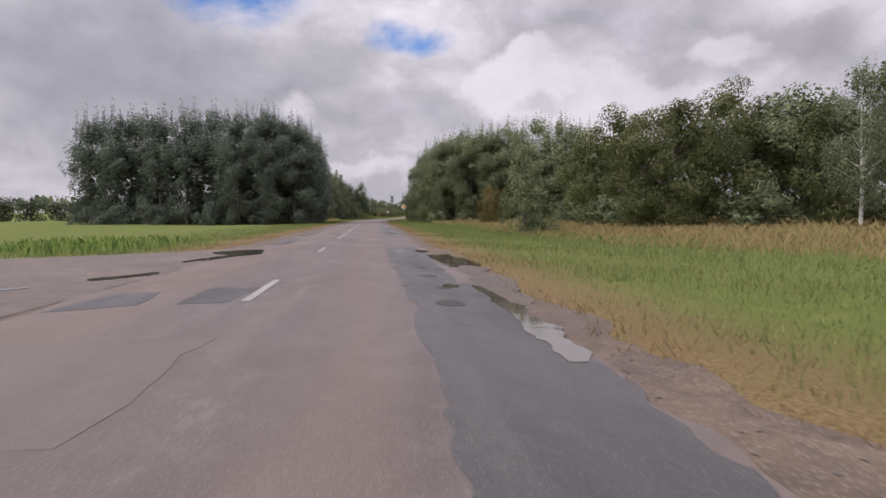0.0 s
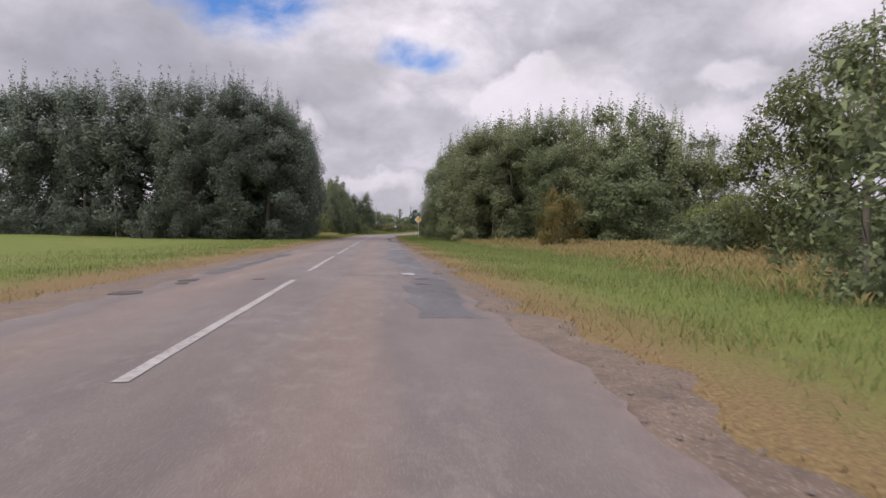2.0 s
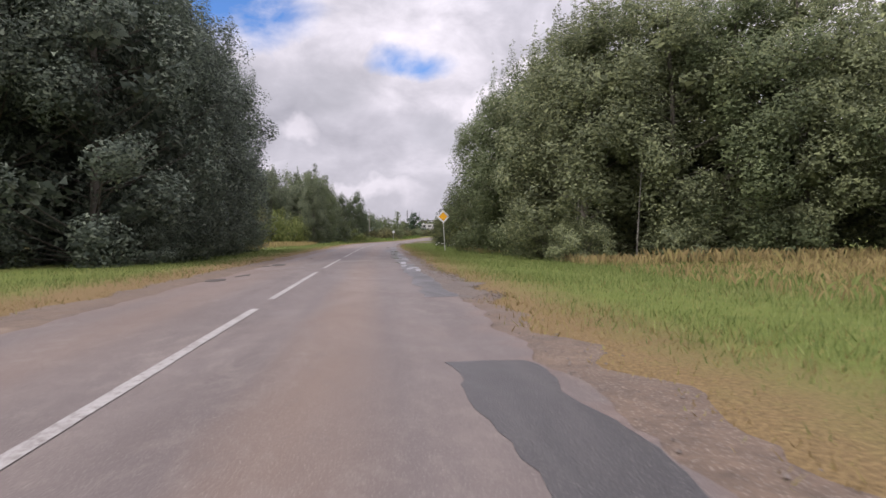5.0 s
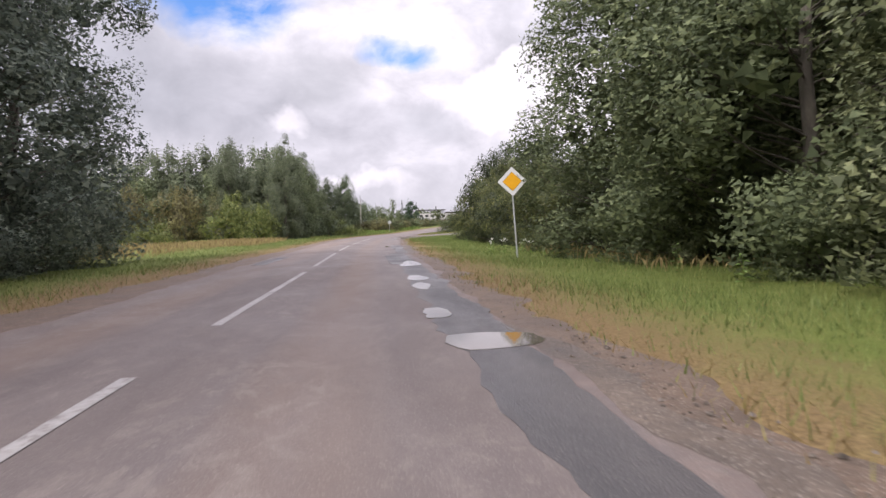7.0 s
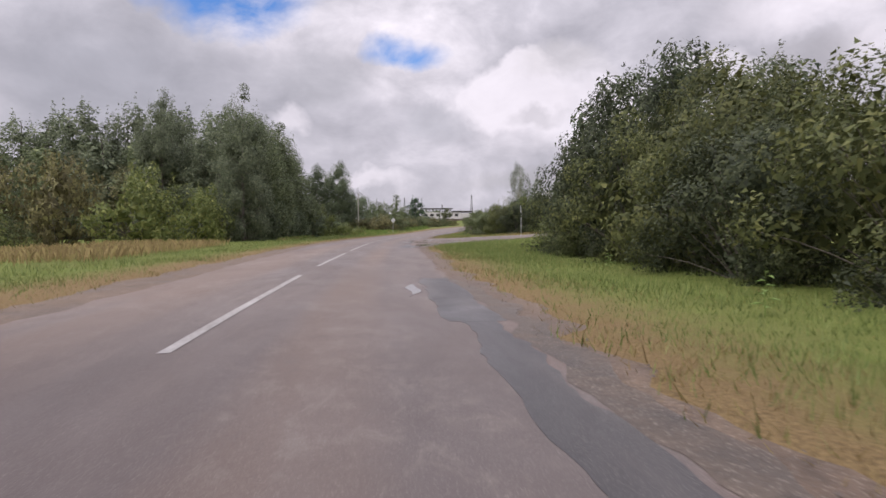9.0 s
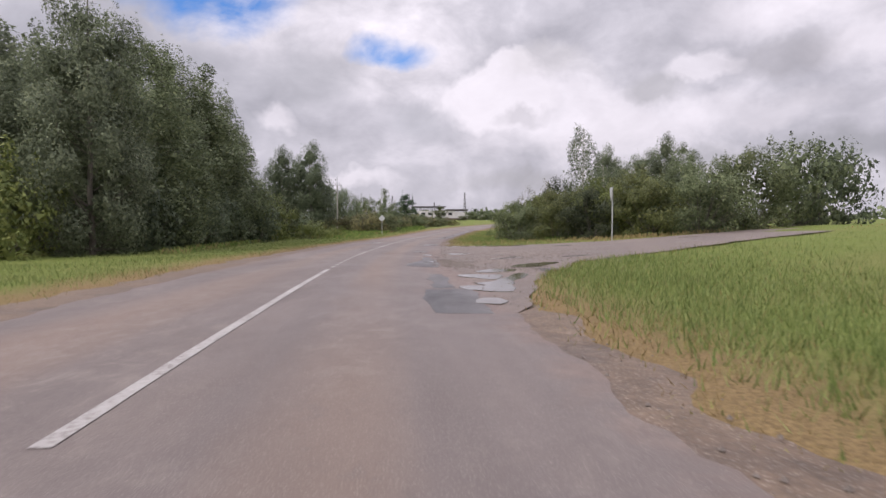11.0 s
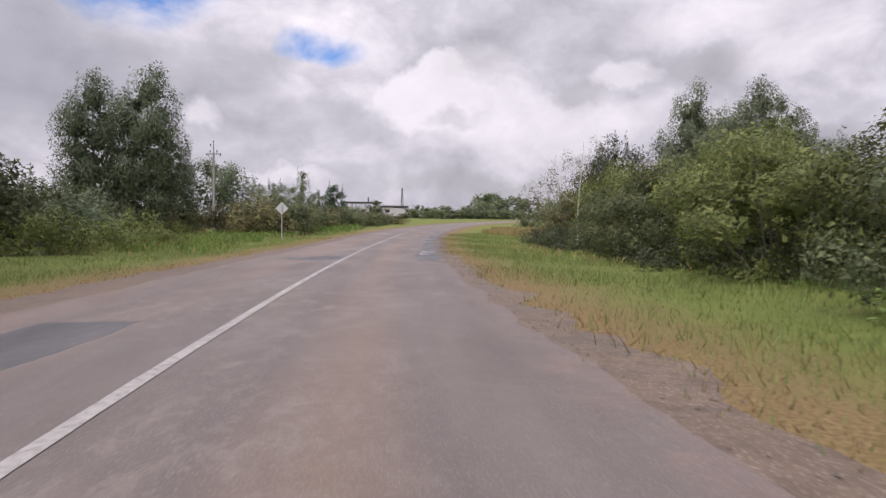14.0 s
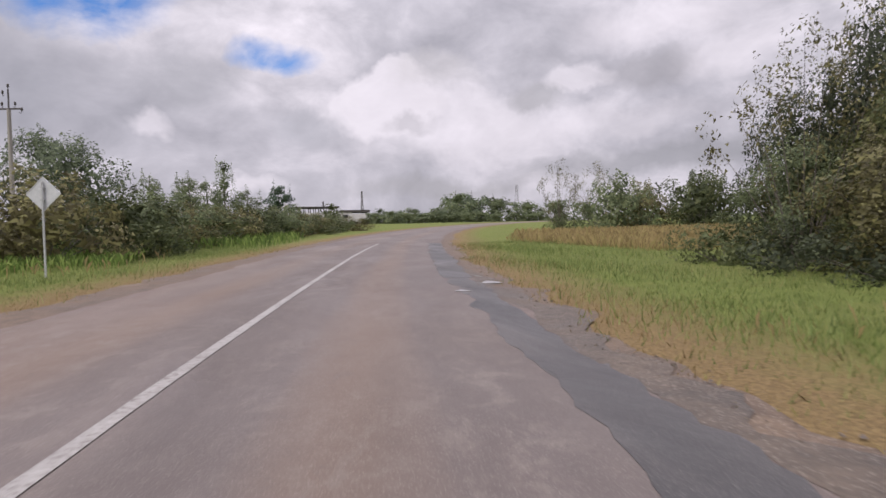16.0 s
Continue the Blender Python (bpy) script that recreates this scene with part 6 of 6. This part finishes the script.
def plate(side_len, thick, corners, inset=0.03):
    """A sign plate with rounded corners in the xz plane, facing -y."""
    bm = bmesh.new()
    out = []
    P = [Vector((x, 0, z)) for x, z in corners]
    for a, b, c in zip(P[-1:] + P[:-1], P, P[1:] + P[:1]):
        for t in (0.0, 0.25, 0.5, 0.75, 1.0):
            p0, p1 = b + (a - b).normalized() * inset, b + (c - b).normalized() * inset
            out.append((1 - t) ** 2 * p0 + 2 * t * (1 - t) * b + t * t * p1)
    front = [bm.verts.new((p.x, 0, p.z)) for p in out]
    back = [bm.verts.new((p.x, thick, p.z)) for p in out]
    bm.faces.new(front)
    bm.faces.new(back[::-1])
    for i in range(len(front)):
        j = (i + 1) % len(front)
        bm.faces.new((front[j], front[i], back[i], back[j]))
    bmesh.ops.recalc_face_normals(bm, faces=bm.faces)
    return bm


def diamond(half):
    return [(0, half), (half, 0), (0, -half), (-half, 0)]


def main_road_sign():
    top = new("road_sign")
    pole_part(top, 2.72, 0.032, ZINC, -0.16)
    head = part("sign_plate", plate(0.7, 0.02, diamond(0.545), 0.05), top, "white diamond plate with dark edge", SIGNWHITE)
    edge = part("edge_line", plate(0.7, 0.006, diamond(0.551), 0.05), head, "dark rim", SIGNLINE)
    edge.location = (0, 0.021, 0)
    line = part("inner_line", plate(0.4, 0.003, diamond(0.365), 0.03), head, "thin dark outline", SIGNLINE)
    line.location = (0, -0.004, 0)
    gold = part("yellow_field", plate(0.4, 0.003, diamond(0.352), 0.03), head, "yellow diamond field", SIGNYELLOW)
    gold.location = (0, -0.008, 0)
    head.location = (-0.16, -0.06, 2.86)
    head.rotation_euler = (0, radians(-2), 0)
    for z in (2.62, 2.98):
        bm = bmesh.new()
        box_bm(bm, -0.20, -0.12, -0.042, 0.035, z - 0.02, z + 0.02)
        part("clamp", bm, top, mat=ZINC)
    bm = bmesh.new()
    box_bm(bm, -0.185, -0.135, -0.025, 0.025, 2.5, 3.1)
    part("mast_top", bm, top, mat=ZINC)
    top.matrix_world = pose(7.5, 120.5, float(gz(7.5, 120.5)) - 0.03, 0, 0, -6)
    tagged(top, "yellow and white diamond priority sign on a grey pole", "road sign")


def sign_from_behind():
    top = new("road_sign")
    pole_part(top, 2.75, 0.03, ZINC)
    head = part("sign_plate", plate(0.7, 0.02, diamond(0.48), 0.05), top, "bare grey back of a diamond plate", SIGNBACK)
    head.location = (0, 0.05, 2.32)
    bm = bmesh.new()
    for a in (45, 135, 225, 315):
        turn = Matrix.Translation((0, 0.05, 2.32)) @ Matrix.Rotation(radians(a), 4, "Y")
        box_bm(bm, -0.325, 0.325, -0.012, 0.0, 0.325, 0.34, turn)
    part("rim", bm, top, "folded grey rim", SIGNBACK)
    for z in (2.15, 2.5):
        bm = bmesh.new()
        box_bm(bm, -0.05, 0.05, -0.035, 0.05, z - 0.02, z + 0.02)
        part("clamp", bm, top, mat=ZINC)
    bm = plate(0.4, 0.003, diamond(0.32), 0.03)
    ob = part("yellow_field", bm, top, "yellow diamond field", SIGNYELLOW)
    ob.location = (0, 0.072, 2.32)
    top.matrix_world = pose(6.7, 246.4, float(gz(6.7, 246.4)) - 0.05, 0, 0, -16)
    tagged(top, "diamond road sign seen from its grey back", "road sign")


def yield_sign():
    top = new("road_sign")
    pole_part(top, 2.95, 0.034, ZINC, -0.06)
    h = 0.80
    bm = plate(0.9, 0.02, [(-0.46, h / 2), (0.46, h / 2), (0, -h / 2)], 0.05)
    head = part("sign_plate", bm, top, "grey back of a triangular plate", SIGNBACK)
    head.location = (-0.06, 0.06, 2.72)
    bm = bmesh.new()
    box_bm(bm, -0.40, 0.28, 0.035, 0.06, 2.98, 3.02)
    box_bm(bm, -0.22, 0.10, 0.035, 0.06, 2.56, 2.60)
    part("bracket", bm, top, mat=ZINC)
    top.matrix_world = pose(17.9, 190.4, float(gz(17.9, 190.4)) - 0.05, 0, 0, 79)
    tagged(top, "triangular give-way sign seen from its grey back", "road sign")


main_road_sign()
sign_from_behind()
yield_sign()


def utility_pole(x, y, h, turn):
    top = new("utility_pole")
    u = np.linspace(0, 1, 8)
    v, f = tube(np.c_[0 * u, 0 * u, (h - 1.3) * u], 0.15 - 0.05 * u, 12)
    part("post", mesh_of("post", v, f, WOODPOLE, None, False), top, "weathered grey post")
    v, f = tube(np.c_[0 * u, 0 * u, h - 1.7 + 1.5 * u], np.full(8, 0.045), 8)
    part("mast", mesh_of("mast", v, f, IRON, None, False), top, "dark iron mast")
    bm = bmesh.new()
    box_bm(bm, -0.75, 0.75, -0.04, 0.04, h - 1.32, h - 1.24)
    part("crossarm", bm, top, mat=IRON)
    for px, pz in ((-0.72, h - 1.42), (0.72, h - 1.42), (-0.36, h - 1.1), (0.36, h - 1.1), (-0.3, h - 0.45), (0.0, h - 0.1)):
        hook = [(px * 0.75, 0, pz - 0.06), (px * 0.95, 0, pz - 0.12), (px, 0, pz - 0.02), (px, 0, pz + 0.06)]
        v1, f1 = tube(hook, np.full(4, 0.018), 5)
        uu = np.array([0, .2, .4, .6, .8, 1.0])
        v2, f2 = tube(np.c_[np.full(6, px), np.zeros(6), pz + 0.02 + 0.2 * uu], np.array([.04, .075, .05, .075, .05, .02]), 8)
        vv, ff = joined([(v1, f1), (v2, f2)])
        part("insulator", mesh_of("insulator", vv, ff, IRON, None, False), top, "dark bell insulator on a hook")
    top.matrix_world = pose(x, y, float(gz(x, y)) - 0.1, 0, 0, turn)
    tagged(top, "weathered utility pole with iron crossarm and insulators", "utility pole")


utility_pole(-0.2, 267.4, 9.3, -16)


def concrete_stub():
    bm = bmesh.new()
    box_bm(bm, -0.26, 0.26, -0.24, 0.24, 0, 0.62)
    bmesh.ops.subdivide_edges(bm, edges=bm.edges, cuts=3, use_grid_fill=True)
    rng = np.random.default_rng(8)
    for v in bm.verts:
        v.co += Vector(rng.normal(0, 0.02, 3))
    ob = part("concrete_stub", bm, mat=CONCRETE)
    ob.matrix_world = pose(22.6, 232.3, float(gz(22.6, 232.3)) - 0.08, 2, -3, 20)
    tagged(ob, "weathered concrete stub at the foot of bushes", "concrete block")


concrete_stub()


def pale_snag(x, y, h):
    """A dead pale trunk."""
    rng = np.random.default_rng(4)
    top = new("dead_tree")
    u = np.linspace(0, 1, 9)
    v, f = tube(np.c_[0.25 * u ** 2, 0.1 * np.sin(u * 5), h * u], 0.075 * (1.1 - u), 7)
    pieces = [(v, f)]
    for k in range(9):
        z = h * (0.35 + 0.065 * k)
        a = k * 2.4
        L = 0.9 - 0.05 * k
        pieces.append(tube(np.array([(0, 0, z), (L * .5 * math.cos(a), L * .5 * math.sin(a), z + .25 * L), (L * math.cos(a), L * math.sin(a), z + .6 * L)]), np.array([.02, .012, .005]), 3))
    vv, ff = joined(pieces)
    part("trunk", mesh_of("trunk", vv, ff, BIRCHBARK, None, False), top)
    top.matrix_world = pose(x, y, float(gz(x, y)) - 0.1)
    tagged(top, "dead pale birch trunk without leaves", "dead tree")


pale_snag(23.9, 232.4, 6.4)


# ---- distance: the abandoned works, a low shed, masts ----
def old_works():
    """A long two-storey panel building with an open steel top floor."""
    top = new("industrial_building")
    bm = bmesh.new()
    box_bm(bm, 0, 34, 0, 12, 0, 4.6)
    box_bm(bm, 34, 44, 0, 12, 0, 3.9)
    part("wall", bm, top, "pale stained panel wall", WHITEWALL)
    # solid near-black panels paint the shade of windows and door onto the wall
    for k in range(6):
        bm = bmesh.new()
        box_bm(bm, 1.5 + 5.4 * k, 4.6 + 5.4 * k, -0.06, 0.05, 1.9, 3.5)
        part("window", bm, top, "dark panel painting a window's shaded opening", SHADEPANEL)
    bm = bmesh.new()
    box_bm(bm, 0.8, 2.6, -0.06, 0.05, 0.0, 1.5)
    part("door", bm, top, "dark panel painting a shaded doorway", SHADEPANEL)
    for k in range(9):
        for y in (0.3, 11.4):
            bm = bmesh.new()
            box_bm(bm, 0.4 + 3.05 * k, 0.8 + 3.05 * k, y, y + 0.4, 4.6, 7.0)
            part("column", bm, top, mat=IRON)
    bm = bmesh.new()
    box_bm(bm, -0.6, 26.5, -0.6, 12.6, 6.9, 7.4)
    part("roof", bm, top, "thin dark roof slab over open columns", IRON)
    bm = bmesh.new()
    box_bm(bm, 27, 44.5, -0.3, 12.3, 4.6, 5.6)
    part("parapet", bm, top, "dark broken parapet", IRON)
    bm = bmesh.new()
    box_bm(bm, 17.5, 18.3, 5, 5.8, 7.4, 10.0)
    part("chimney", bm, top, "short dark chimney", IRON)
    # scaled and raised to fit the camera's view
    top.matrix_world = pose(28, 436, float(gz(28, 436)) + 0.9, 0, 0, -2) @ Matrix.Diagonal((0.56, 0.8, 0.72, 1))
    tagged(top, "abandoned pale industrial building with open top floor", "building")
    # unseen block added to carry the raised building
    base = bmesh.new()
    box_bm(base, -3, 32, -3, 16, -3.0, 0.0)
    ob = part("building_terrace", base, mat=SIDE)
    ob.matrix_world = pose(28, 436, float(gz(28, 436)) + 0.9, 0, 0, -2)
    tagged(ob, "gravel block added under the raised old building", "terrace", kind="structure")


def low_shed():
    top = new("shed")
    bm = bmesh.new()
    box_bm(bm, 0, 30, 0, 10, 0, 4.0)
    part("wall", bm, top, "grey block wall", CONCRETE)
    bm = bmesh.new()
    for a, b in ((-0.5, 5.0), (5.0, 10.5)):
        vs = [bm.verts.new(p) for p in ((-0.5, a, 3.9 if a < 0 else 5.2), (30.5, a, 3.9 if a < 0 else 5.2), (30.5, b, 5.2 if b < 6 else 3.9), (-0.5, b, 5.2 if b < 6 else 3.9))]
        bm.faces.new(vs)
    bmesh.ops.solidify(bm, geom=bm.faces[:], thickness=0.2)
    part("roof", bm, top, "grey sheet roof", SIGNBACK)
    top.matrix_world = pose(84, 500, float(gz(84, 500)) - 0.1, 0, 0, -8)
    tagged(top, "distant low grey shed with pitched roof", "shed")


def lattice_mast(x, y, h, w):
    top = new("lattice_mast")
    for k, (a, b) in enumerate(((1, 1), (1, -1), (-1, 1), (-1, -1))):
        v, f = tube(np.array([(a * w, b * w, 0), (a * w * 0.6, b * w * 0.6, h * 0.5), (a * w * 0.25, b * w * 0.25, h)]), np.array([.14, .12, .10]), 4)
        part("leg", mesh_of("leg", v, f, IRON), top)
    n = 9
    for k in range(n):
        z0, z1 = h * k / n, h * (k + 1) / n
        r0, r1 = w * (1 - 0.75 * k / n), w * (1 - 0.75 * (k + 1) / n)
        pcs = [tube(np.array([(a * r0, -r0, z0), (-a * r1, -r1, z1)]), np.array([.07, .07]), 3) for a in (1, -1)]
        vv, ff = joined(pcs)
        part("brace", mesh_of("brace", vv, ff, IRON), top)
    top.matrix_world = pose(x, y, float(gz(x, y)) - 0.2)
    tagged(top, "thin dark lattice mast on the horizon", "mast")


old_works()
low_shed()
lattice_mast(66, 520, 17, 0.8)
lattice_mast(222, 690, 33, 2.2)
lattice_mast(26, 560, 17, 0.8)
